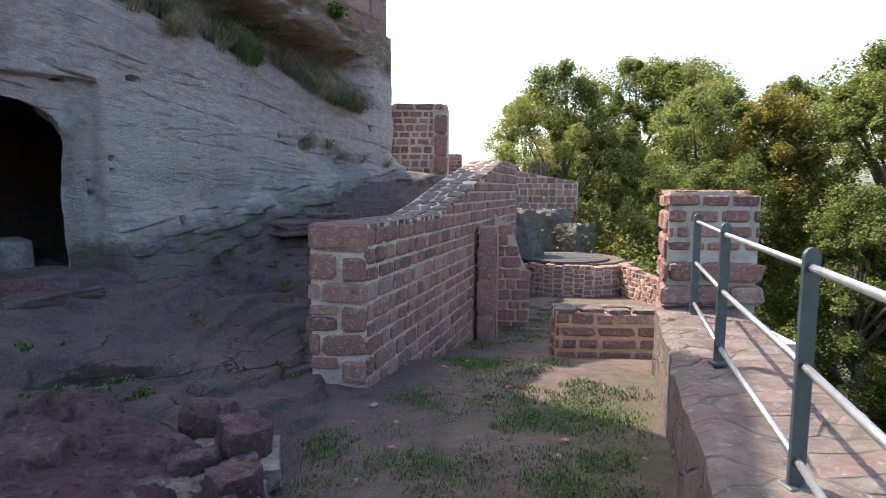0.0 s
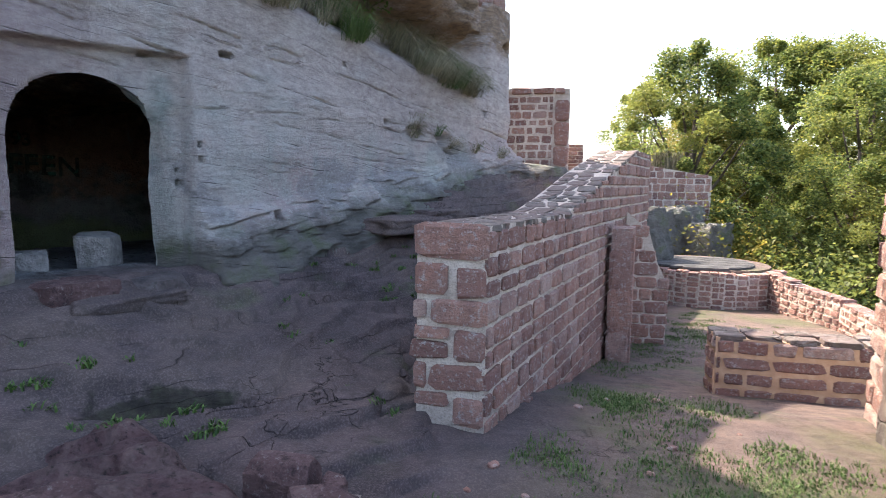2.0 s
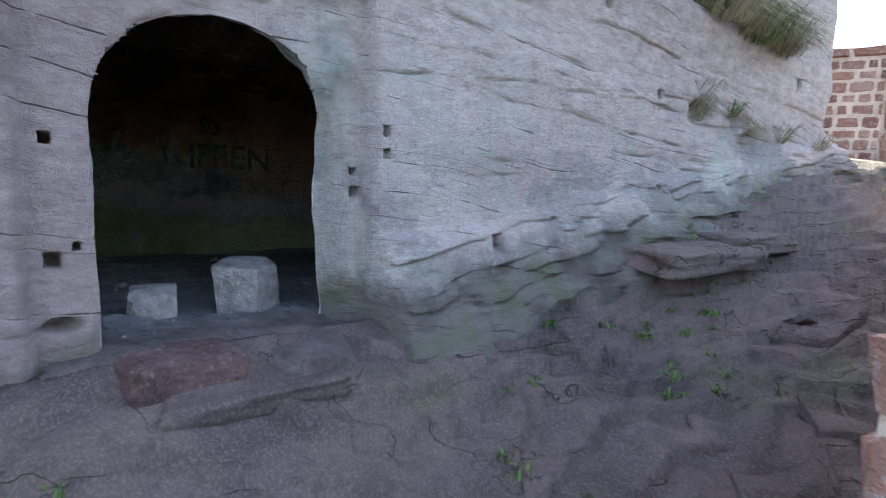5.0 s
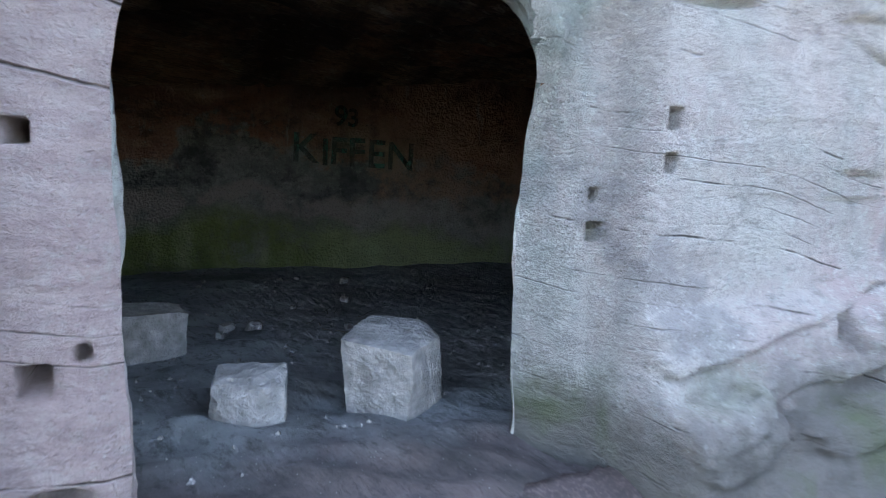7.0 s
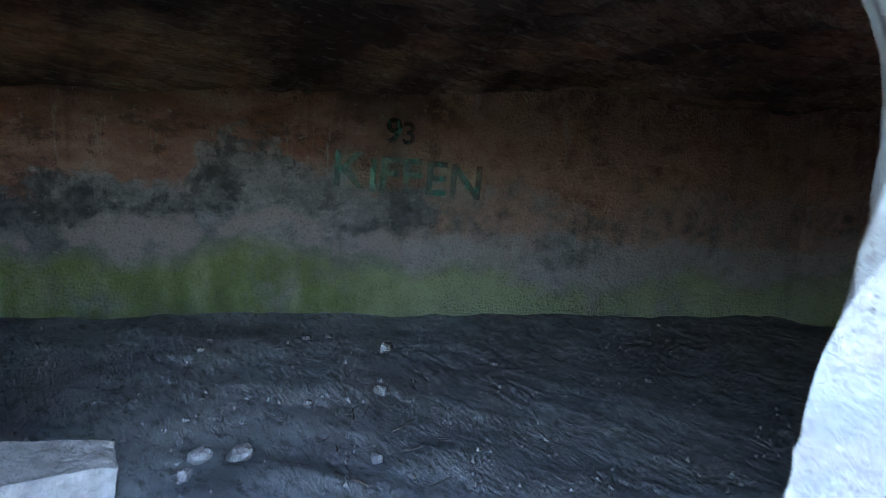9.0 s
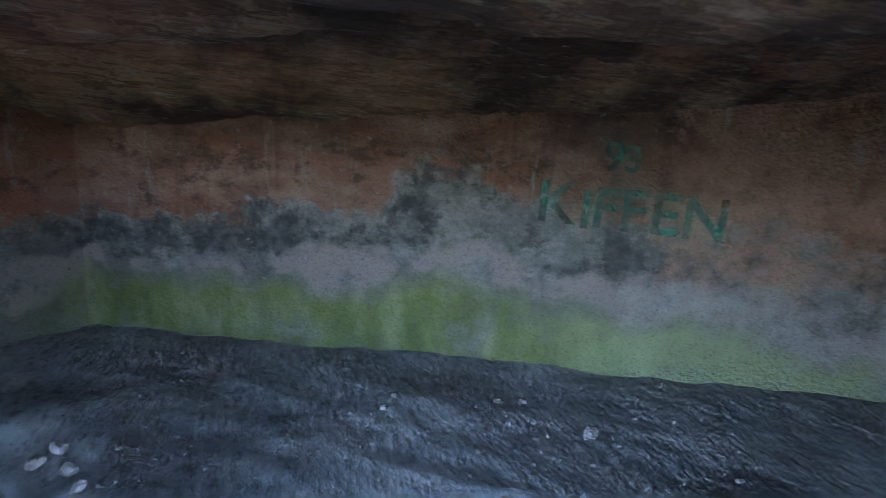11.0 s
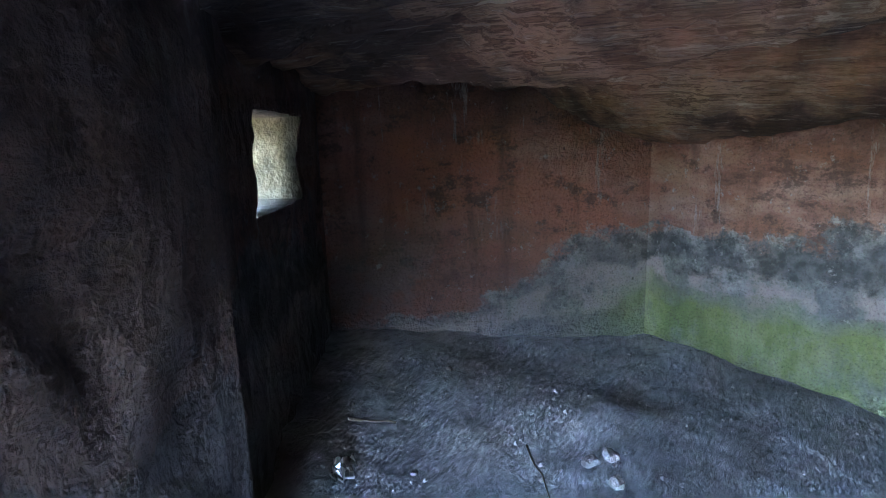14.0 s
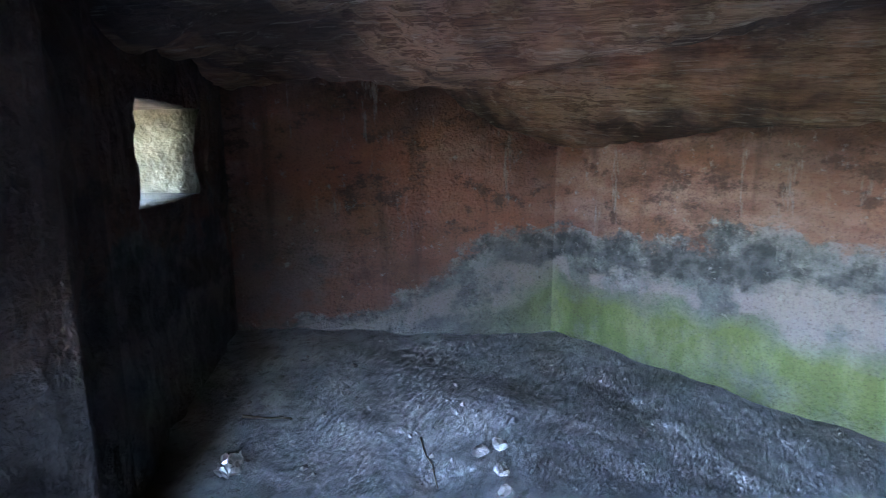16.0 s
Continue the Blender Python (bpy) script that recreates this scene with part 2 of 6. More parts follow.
def red_stone():
    n = Nodes("dressed_red_sandstone", "object")
    r = n.random()
    w = n.t.nodes.new("ShaderNodeNewGeometry").outputs["Position"]
    c = n.ramp(r, (0.0, (0.17, 0.088, 0.075)), (0.3, (0.32, 0.165, 0.13)), (0.55, (0.42, 0.235, 0.185)), (0.8, (0.23, 0.115, 0.097)), (1.0, (0.48, 0.33, 0.28)))
    c = n.mix(n.ramp(n.noise(10, 8, w, 0.7), (0.4, 0.0), (0.64, 0.55)), c, (0.14, 0.075, 0.07))
    c = n.mix(n.ramp(n.noise(5, 6, w, 0.65), (0.5, 0.0), (0.66, 0.45)), c, (0.33, 0.205, 0.175))
    lichen = n.ramp(n.noise(24, 8, w, 0.75), (0.53, 0.0), (0.62, 0.65))
    c = n.mix(lichen, c, (0.45, 0.42, 0.40))
    grain = n.ramp(n.noise(110, 3, w), (0.32, 0.5), (0.48, 0.0))
    c = n.mix(grain, c, (0.08, 0.05, 0.05))
    h = n.math("ADD", n.noise(11, 9, w, 0.7), n.math("MULTIPLY", n.noise(80, 4, w), 0.35))
    return n.done(c, h, 0.045, 1.0)


def rubble_bed():
    """Dark red stones bedded in crumbling tan mortar."""
    n = Nodes("rubble_and_old_mortar")
    x, y, z = n.xyz()
    bent = n.make("ShaderNodeVectorMath", {0: n.p, 1: n.make("ShaderNodeTexNoise", {"Vector": n.p, "Scale": 3.0, "Detail": 5.0}, 1)}, operation="ADD")
    gap = n.make("ShaderNodeTexVoronoi", {"Vector": bent, "Scale": 3.2}, feature="DISTANCE_TO_EDGE")
    gap = n.math("ADD", gap, n.math("MULTIPLY", n.math("SUBTRACT", n.noise(18, 7, rough=0.7), 0.5), 0.12))
    c = n.ramp(n.noise(6, 10, rough=0.76), (0.33, (0.045, 0.028, 0.032)), (0.48, (0.115, 0.066, 0.07)), (0.6, (0.16, 0.10, 0.10)), (0.72, (0.27, 0.22, 0.215)))
    c = n.mix(n.ramp(n.noise(1.6, 4), (0.45, 0.0), (0.6, 0.45)), c, (0.14, 0.075, 0.078))
    chip = n.ramp(n.noise(15, 9, n.stretch(1, 1.5, 1), 0.78), (0.36, 0.85), (0.45, 0.0))
    c = n.mix(chip, c, (0.022, 0.018, 0.02))
    where = n.ramp(n.math("ADD", n.math("MULTIPLY", x, 0.5), n.math("ADD", 1.2, n.math("MULTIPLY", n.noise(2.2, 5), 0.3))), (0.42, 0.12), (0.56, 1.0))
    seen = n.math("MULTIPLY", where, n.ramp(gap, (0.10, 1.0), (0.15, 0.0)))
    lime = n.ramp(n.noise(30, 6, rough=0.7), (0.35, (0.17, 0.145, 0.12)), (0.55, (0.33, 0.285, 0.24)), (0.68, (0.45, 0.40, 0.35)))
    c = n.mix(seen, c, lime)
    h = n.math("ADD", n.noise(5, 10, n.stretch(1, 1.5, 1), 0.72), n.math("MULTIPLY", n.noise(22, 8, rough=0.75), 0.5))
    h = n.math("SUBTRACT", h, n.math("ADD", n.math("MULTIPLY", seen, 0.25), n.math("MULTIPLY", chip, 0.3)))
    return n.done(c, h, 0.12, 1.0)


def mortar():
    n = Nodes("lime_mortar")
    c = n.ramp(n.noise(6, 8, rough=0.68), (0.3, (0.38, 0.30, 0.25)), (0.5, (0.55, 0.45, 0.385)), (0.72, (0.68, 0.59, 0.52)))
    c = n.mix(n.ramp(n.noise(80, 4), (0.34, 0.5), (0.5, 0.0)), c, (0.2, 0.16, 0.14))
    h = n.math("ADD", n.noise(16, 8, rough=0.7), n.math("MULTIPLY", n.noise(90, 3), 0.4))
    return n.done(c, h, 0.03, 1.0)


def cave_wall(name, wall_shade, moss_low, moss_high):
    """Carved rock: salmon stone above, grey plaster patches with hard edges, salt, and moss along the foot. The number
    after the name: how much shade is mixed into the colour.
    """
    n = Nodes(name)
    x, y, z = n.xyz()
    floor_z = n.math("ADD", n.math("MULTIPLY", x, 0.038), n.math("ADD", n.math("MULTIPLY", y, -0.026), 1.17))
    h = n.math("SUBTRACT", z, floor_z)
    wide = n.math("MULTIPLY", n.math("SUBTRACT", n.noise(0.8, 3), 0.5), 1.5)
    wob = n.math("ADD", wide, n.math("MULTIPLY", n.math("SUBTRACT", n.noise(3.2, 8, n.stretch(0.7, 0.7, 1.2), 0.68), 0.5), 0.6))
    hw = n.math("ADD", h, wob)
    base = n.ramp(n.noise(2.2, 8, n.stretch(1, 1, 2.2), 0.65), (0.28, (0.15, 0.075, 0.058)), (0.42, (0.33, 0.17, 0.125)), (0.55, (0.44, 0.26, 0.205)), (0.72, (0.52, 0.37, 0.31)))
    if 0.2 < wall_shade < 0.5:
        base = n.mix(n.ramp(n.noise(0.9, 4, n.stretch(1, 1, 1.4, shift=(1, 5, 2))), (0.38, 0.25), (0.55, 0.9)), base, (0.52, 0.20, 0.115))
    rust = n.ramp(n.noise(1.3, 5, n.stretch(1, 1, 2.5, shift=(3, 0, 1)), 0.6), (0.48, 0.0), (0.62, 0.7))
    base = n.mix(n.math("MULTIPLY", rust, 0.8), base, (0.36, 0.155, 0.085))
    runs = n.ramp(n.noise(4.5, 5, n.stretch(1, 1, 0.1)), (0.55, 0.0), (0.7, 0.65))
    base = n.mix(runs, base, (0.09, 0.05, 0.04))
    grey = n.ramp(n.noise(1.7, 10, n.stretch(1, 1, 1.3), 0.78), (0.32, (0.11, 0.115, 0.12)), (0.5, (0.24, 0.24, 0.245)), (0.66, (0.46, 0.455, 0.45)))
    across = n.math("ADD", n.math("MULTIPLY", x, 0.1), n.math("ADD", n.math("MULTIPLY", y, 0.1), 0.8))
    dry = n.ramp(across, (0.205, 1.0), (0.222, 0.85), (0.236, 0.25), (0.26, 0.0))
    hw = n.math("ADD", hw, n.math("ADD", n.math("MULTIPLY", dry, 1.0), -0.12))
    edge = n.math("ADD", hw, n.math("MULTIPLY", n.math("SUBTRACT", n.noise(13, 8, rough=0.75), 0.5), 0.45))
    # darker in uneven patches towards the top of the wall
    dark_top = n.ramp(n.math("ADD", n.math("MULTIPLY", h, 0.3), n.math("MULTIPLY", n.noise(0.9, 5, n.stretch(1, 1, 2), 0.6), 0.6)), (0.74, 0.0), (0.95, 0.8))
    base = n.mix(dark_top, base, (0.075, 0.042, 0.034))
    scab = n.ramp(n.noise(2.6, 9, n.stretch(1, 1, 1.6, shift=(6, 1, 3)), 0.74), (0.53, 0.0), (0.6, 0.75))
    base = n.mix(scab, base, (0.10, 0.058, 0.05))
    low = n.math("MULTIPLY", dry, n.ramp(h, (0.5, 0.75), (1.1, 0.0)))
    base = n.mix(low, base, n.ramp(n.noise(1.6, 4, n.stretch(1, 1, 1, shift=(1, 4, 0))), (0.5, (0.17, 0.072, 0.068)), (0.56, (0.11, 0.12, 0.14))))
    c = n.mix(n.ramp(edge, (0.86, 1.0), (1.04, 0.0)), base, grey)
    char = n.math("MULTIPLY", n.ramp(edge, (0.5, 0.0), (0.62, 1.0), (0.9, 1.0), (1.02, 0.0)), n.ramp(n.noise(1.0, 10, n.stretch(1, 1, 1.2, shift=(2, 2, 0)), 0.72), (0.45, 0.0), (0.51, 0.95)))
    c = n.mix(char, c, n.ramp(n.noise(12, 6), (0.4, (0.06, 0.065, 0.07)), (0.65, (0.17, 0.175, 0.18))))
    rim = n.math("MULTIPLY", n.ramp(hw, (0.78, 0.0), (0.88, 1.0), (0.97, 1.0), (1.1, 0.0)), n.ramp(n.noise(4.1, 8, rough=0.75), (0.5, 0.0), (0.6, 0.75)))
    c = n.mix(rim, c, (0.42, 0.405, 0.40))
    hw2 = n.math("ADD", h, n.math("MULTIPLY", wob, 0.8))
    hw2 = n.math("ADD", hw2, n.math("MULTIPLY", dry, 0.7))
    pink = n.math("MULTIPLY", n.ramp(hw2, (0.42, 0.0), (0.5, 1.0), (0.66, 1.0), (0.74, 0.0)), n.ramp(n.noise(1.9, 6, rough=0.65), (0.42, 0.0), (0.5, 0.85)))
    c = n.mix(pink, c, (0.43, 0.365, 0.355))
    salt = n.ramp(n.noise(11, 8, rough=0.72), (0.6, 0.0), (0.68, 0.7))
    c = n.mix(salt, c, (0.48, 0.47, 0.465))
    pocks = n.ramp(n.cells(9, n.stretch(1, 1, 0.7)), (0.05, 0.8), (0.11, 0.0))
    c = n.mix(n.math("MULTIPLY", pocks, n.ramp(n.noise(2.4, 3), (0.5, 0.0), (0.6, 1.0))), c, (0.05, 0.04, 0.038))
    side = n.ramp(n.math("ADD", n.math("MULTIPLY", x, 0.1), n.math("ADD", n.math("MULTIPLY", y, 0.1), 0.8)), (moss_low, 0.0), (moss_high, 1.0))
    moss = n.math("MULTIPLY", n.ramp(n.math("ADD", h, n.math("MULTIPLY", wob, 0.7)), (0.28, 0.95), (0.50, 0.0)), n.math("MULTIPLY", side, n.ramp(n.noise(2.3, 8, rough=0.72), (0.33, 0.3), (0.52, 1.0))))
    c = n.mix(moss, c, n.ramp(n.noise(2.6, 9, n.stretch(1, 1, 0.5), 0.62), (0.3, (0.10, 0.135, 0.04)), (0.5, (0.225, 0.275, 0.085)), (0.7, (0.42, 0.46, 0.26))))
    clean = n.math("MULTIPLY", n.ramp(n.math("ADD", across, n.math("MULTIPLY", n.noise(2.2, 8, n.stretch(1, 1, 1.5), 0.7), 0.3)), (0.98, 0.0), (1.10, 1.0)), n.math("SUBTRACT", 1.0, moss))
    c = n.mix(n.math("MULTIPLY", clean, n.ramp(n.noise(5, 8, rough=0.7), (0.40, 0.15), (0.58, 0.75))), c, n.ramp(n.math("ADD", h, n.math("MULTIPLY", n.noise(3, 6), 0.5)), (0.9, (0.52, 0.49, 0.47)), (1.25, (0.60, 0.37, 0.28))))
    c = n.mix(n.math("MULTIPLY", moss, n.ramp(n.math("ADD", across, n.math("MULTIPLY", n.noise(1.5, 6), 0.3)), (0.88, 0.0), (0.98, 0.7))), c, (0.50, 0.56, 0.33))
    drips = n.math("MULTIPLY", n.ramp(n.noise(9, 6, n.stretch(1, 1, 0.16), 0.7), (0.58, 0.0), (0.64, 0.75)), n.math("MULTIPLY", n.ramp(n.noise(1.1, 3), (0.5, 0.0), (0.58, 0.8)), n.ramp(h, (0.7, 0.0), (1.0, 1.0))))
    c = n.mix(drips, c, (0.5, 0.46, 0.44))
    c = n.mix(n.ramp(n.noise(60, 5, rough=0.7), (0.34, 0.5), (0.48, 0.0)), c, (0.07, 0.05, 0.045))
    # shade of the poorly lit side, mixed into the rock's colour
    if wall_shade:
        c = n.mix(n.ramp(n.noise(2.5, 6), (0.3, wall_shade), (0.7, wall_shade * 0.75)), c, (0.032, 0.023, 0.023))
    c = n.mix(0.3, c, (0.03, 0.025, 0.024))
    b = n.math("ADD", n.noise(5, 9, rough=0.68), n.math("MULTIPLY", n.noise(40, 5), 0.3))
    if wall_shade > 0.5:
        b = n.math("ADD", b, n.math("MULTIPLY", n.cells(11, n.stretch(1, 1, 0.4, turn=(20, 0, 0))), 0.9))
    return n.done(c, b, 0.2 if wall_shade > 0.5 else 0.12, 1.0)


def cave_roof():
    n = Nodes("layered_cave_roof")
    way = n.stretch(0.28, 2.2, 6, of=n.stretch(1, 1, 1, turn=(0, 0, -100)))
    lay = n.noise(2.2, 10, way, 0.72)
    c = n.ramp(lay, (0.30, (0.09, 0.065, 0.055)), (0.40, (0.40, 0.25, 0.17)), (0.45, (0.16, 0.10, 0.075)), (0.51, (0.58, 0.40, 0.28)), (0.56, (0.30, 0.19, 0.135)), (0.63, (0.72, 0.60, 0.47)), (0.72, (0.30, 0.24, 0.16)))
    red = n.ramp(n.noise(0.75, 4, n.stretch(1, 1, 1, shift=(4, 2, 0))), (0.44, 0.0), (0.6, 0.7))
    c = n.mix(red, c, n.ramp(n.noise(5, 8, way, 0.72), (0.4, (0.26, 0.12, 0.08)), (0.6, (0.6, 0.32, 0.2))))
    dark = n.ramp(n.noise(0.8, 6, n.stretch(0.7, 1.2, 1), 0.6), (0.44, 0.0), (0.58, 0.85))
    c = n.mix(dark, c, (0.035, 0.029, 0.032))
    pale = n.ramp(n.noise(6, 8, way, 0.7), (0.57, 0.0), (0.66, 0.6))
    c = n.mix(pale, c, (0.46, 0.40, 0.34))
    b = n.noise(4.5, 10, way, 0.74)
    b = n.math("ADD", b, n.math("MULTIPLY", n.noise(1.6, 8, n.stretch(0.5, 1.3, 3, of=n.stretch(1, 1, 1, turn=(0, 0, -100))), 0.66), 0.9))
    return n.done(c, b, 0.2, 1.0)


def cave_soil():
    n = Nodes("dusty_cave_ground")
    c = n.ramp(n.noise(2.2, 8, rough=0.66), (0.28, (0.13, 0.135, 0.142)), (0.5, (0.29, 0.295, 0.308)), (0.72, (0.44, 0.445, 0.46)))
    damp = n.ramp(n.noise(0.9, 5), (0.48, 0.0), (0.62, 0.6))
    c = n.mix(damp, c, (0.14, 0.125, 0.12))
    x, y, z = n.xyz()
    sill = n.math("ADD", n.math("MULTIPLY", n.math("ADD", x, 4.38), 0.9286), n.math("MULTIPLY", n.math("ADD", y, -4.7), -0.371))
    sill = n.math("ADD", sill, n.math("MULTIPLY", n.noise(2.4, 7, rough=0.65), 0.7))
    c = n.mix(n.ramp(n.math("ADD", n.math("MULTIPLY", sill, 0.5), 0.5), (0.34, 0.0), (0.5, 0.92)), c, n.ramp(n.noise(3.5, 8, rough=0.7), (0.35, (0.09, 0.075, 0.075)), (0.55, (0.17, 0.13, 0.13)), (0.7, (0.25, 0.215, 0.21))))
    dirt = n.ramp(n.noise(9, 9, n.stretch(1, 2, 1, turn=(0, 0, 25)), 0.75), (0.36, 0.75), (0.5, 0.0))
    c = n.mix(dirt, c, (0.075, 0.07, 0.068))
    specks = n.ramp(n.cells(34), (0.06, 0.6), (0.12, 0.0))
    c = n.mix(specks, c, (0.5, 0.47, 0.45))
    h = n.math("ADD", n.noise(2.6, 10, n.stretch(1, 2.6, 1, turn=(0, 0, 25)), 0.7), n.math("MULTIPLY", n.noise(14, 10, rough=0.76), 0.5))
    return n.done(c, h, 0.17, 1.0)


def plain(name, colours, scale=8, rough=0.8, metal=0.0, depth=0.004, island=False, space="object"):
    n = Nodes(name, space, rough)
    f = n.noise(scale, 5)
    if island:
        f = n.math("ADD", n.math("MULTIPLY", f, 0.4), n.math("MULTIPLY", n.island(), 0.6))
    k = len(colours) - 1
    c = n.ramp(f, *[(0.25 + 0.5 * i / k, col) for i, col in enumerate(colours)])
    n.b.inputs["Metallic"].default_value = metal
    return n.done(c, n.noise(scale * 4, 5), depth, 0.5)


def leaf(name, dark, mid, light, yellow):
    n = Nodes(name, "world", 0.55)
    r = n.island()
    c = n.ramp(r, (0.0, dark), (0.45, mid), (0.8, light), (1.0, yellow))
    c = n.mix(n.ramp(n.noise(0.35, 3), (0.46, 0.0), (0.68, 0.4)), c, yellow)
    n.put(n.b.inputs["Base Color"], c)
    shine = n.make("ShaderNodeBsdfTranslucent", {"Color": c})
    both = n.make("ShaderNodeMixShader", {0: 0.5, 1: n.b.outputs[0], 2: shine})
    n.t.links.new(both, n.t.nodes["Material Output"].inputs[0])
    return n.m


SANDSTONE, EARTH, REDSTONE, MORTAR = cliff_stone(), ground_rock(), red_stone(), mortar()
# the last two are the same rock with much shade in the colour
CAVEWALL, FARWALL, SHADEWALL, DIMWALL = cave_wall("damp_cave_rock", 0.0, 0.08, 0.22), cave_wall("red_cave_rock", 0.3, 0.232, 0.246), cave_wall("shaded_cave_rock", 0.93, 0.9, 1.0), cave_wall("dim_cave_rock", 0.7, 0.9, 1.0)
CAVEROOF, CAVESOIL = cave_roof(), cave_soil()
def worn_slab():
    n = Nodes("worn_grey_sandstone")
    c = n.ramp(n.noise(5, 7, rough=0.65), (0.28, (0.07, 0.058, 0.052)), (0.5, (0.13, 0.108, 0.097)), (0.72, (0.22, 0.19, 0.172)))
    c = n.mix(n.ramp(n.cells(2.4, n.stretch(1, 1.5, 1.5), out=1), (0.2, 0.0), (0.8, 0.4)), c, (0.23, 0.14, 0.125))
    joint = n.make("ShaderNodeTexVoronoi", {"Vector": n.stretch(1, 1.5, 1.5), "Scale": 2.4}, feature="DISTANCE_TO_EDGE")
    joint = n.math("MULTIPLY", n.ramp(joint, (0.01, 1.0), (0.04, 0.0)), n.ramp(n.noise(3, 3), (0.4, 0.3), (0.6, 0.9)))
    c = n.mix(joint, c, (0.10, 0.088, 0.078))
    c = n.mix(n.ramp(n.noise(18, 6, rough=0.7), (0.58, 0.0), (0.68, 0.5)), c, (0.38, 0.35, 0.32))
    h = n.math("SUBTRACT", n.noise(9, 9, rough=0.68), n.math("MULTIPLY", joint, 0.5))
    return n.done(c, h, 0.04, 1.0)


SLAB = worn_slab()
TANLIME = plain("crumbling_tan_mortar", [(0.10, 0.085, 0.072), (0.19, 0.165, 0.14), (0.28, 0.245, 0.21)], 12, 0.95, 0, 0.05, space="world")
# lime mortar coloured orange for warm light bounced off the sunlit ground
MORTAR_WARMLIT = plain("warmlit_lime_mortar", [(0.38, 0.22, 0.135), (0.48, 0.30, 0.19), (0.58, 0.40, 0.27)], 9, 0.95, 0, 0.012, space="world")
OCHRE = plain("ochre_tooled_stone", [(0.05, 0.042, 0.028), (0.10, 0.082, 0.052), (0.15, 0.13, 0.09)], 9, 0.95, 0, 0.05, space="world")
MORTAR_PALE = plain("pale_lime_mortar", [(0.28, 0.245, 0.21), (0.39, 0.35, 0.31), (0.47, 0.43, 0.385)], 9, 0.95, 0, 0.012, space="world")


def broken_rock():
    n = Nodes("dark_purple_sandstone")
    c = n.ramp(n.noise(5, 8, rough=0.7), (0.3, (0.055, 0.032, 0.034)), (0.48, (0.12, 0.068, 0.068)), (0.6, (0.17, 0.105, 0.10)), (0.75, (0.24, 0.19, 0.175)))
    c = n.mix(n.ramp(n.noise(28, 8, rough=0.75), (0.56, 0.0), (0.65, 0.6)), c, (0.30, 0.265, 0.25))
    c = n.mix(n.ramp(n.noise(14, 9, rough=0.75), (0.36, 0.7), (0.46, 0.0)), c, (0.03, 0.02, 0.02))
    h = n.math("ADD", n.noise(9, 10, rough=0.74), n.math("MULTIPLY", n.noise(60, 4), 0.3))
    return n.done(c, h, 0.08, 1.0)


DARKROCK = broken_rock()
RUBBLE = rubble_bed()
STEEL = plain("grey_green_painted_steel", [(0.06, 0.075, 0.08), (0.09, 0.11, 0.115)], 12, 0.45, 0.3, 0.001)
ZINC = plain("galvanised_pipe", [(0.42, 0.43, 0.44), (0.6, 0.61, 0.62)], 20, 0.35, 0.8, 0.001)
PALE = plain("pale_rough_stone", [(0.12, 0.108, 0.11), (0.21, 0.195, 0.193), (0.33, 0.305, 0.30)], 14, 0.9, 0, 0.05)
BARK = plain("bark", [(0.05, 0.04, 0.03), (0.12, 0.095, 0.07)], 6, 0.95, 0, 0.02)
LEAF = leaf("autumn_beech_leaves", (0.05, 0.08, 0.024), (0.11, 0.15, 0.042), (0.21, 0.25, 0.065), (0.30, 0.28, 0.065))
LEAF_YELLOW = leaf("yellowing_leaves", (0.08, 0.10, 0.02), (0.17, 0.17, 0.035), (0.27, 0.22, 0.045), (0.34, 0.24, 0.05))
LEAF_BRIGHT = leaf("bright_green_leaves", (0.05, 0.10, 0.02), (0.09, 0.15, 0.03), (0.13, 0.19, 0.04), (0.2, 0.2, 0.04))
FOIL = plain("crumpled_foil", [(0.6, 0.6, 0.62), (0.8, 0.8, 0.82)], 20, 0.3, 0.9, 0.003)
GRASS = plain("grass", [(0.035, 0.07, 0.015), (0.07, 0.12, 0.03), (0.11, 0.14, 0.05)], 3, 0.7, 0, 0.001, True)
STRAW = plain("dry_grass", [(0.11, 0.10, 0.065), (0.22, 0.195, 0.125), (0.34, 0.30, 0.20)], 3, 0.8, 0, 0.001, True)
WEED = plain("weed_leaves", [(0.025, 0.055, 0.014), (0.055, 0.10, 0.022), (0.085, 0.14, 0.035)], 3, 0.6, 0, 0.001, True)
DECKWOOD = plain("weathered_deck_boards", [(0.05, 0.047, 0.047), (0.095, 0.09, 0.09)], 9, 0.7, 0, 0.003)
def worn_paint():
    n = Nodes("faded_green_paint", "world", 0.85)
    n.put(n.b.inputs["Base Color"], n.ramp(n.noise(14, 5), (0.3, (0.05, 0.15, 0.125)), (0.7, (0.12, 0.25, 0.21))))
    gone = n.make("ShaderNodeBsdfTransparent", {})
    hold = n.ramp(n.noise(9, 9, n.stretch(1, 1, 0.6), 0.75), (0.36, 0.1), (0.58, 0.72))
    both = n.make("ShaderNodeMixShader", {0: hold, 1: gone, 2: n.b.outputs[0]})
    n.t.links.new(both, n.t.nodes["Material Output"].inputs[0])
    return n.m


PAINT = worn_paint()


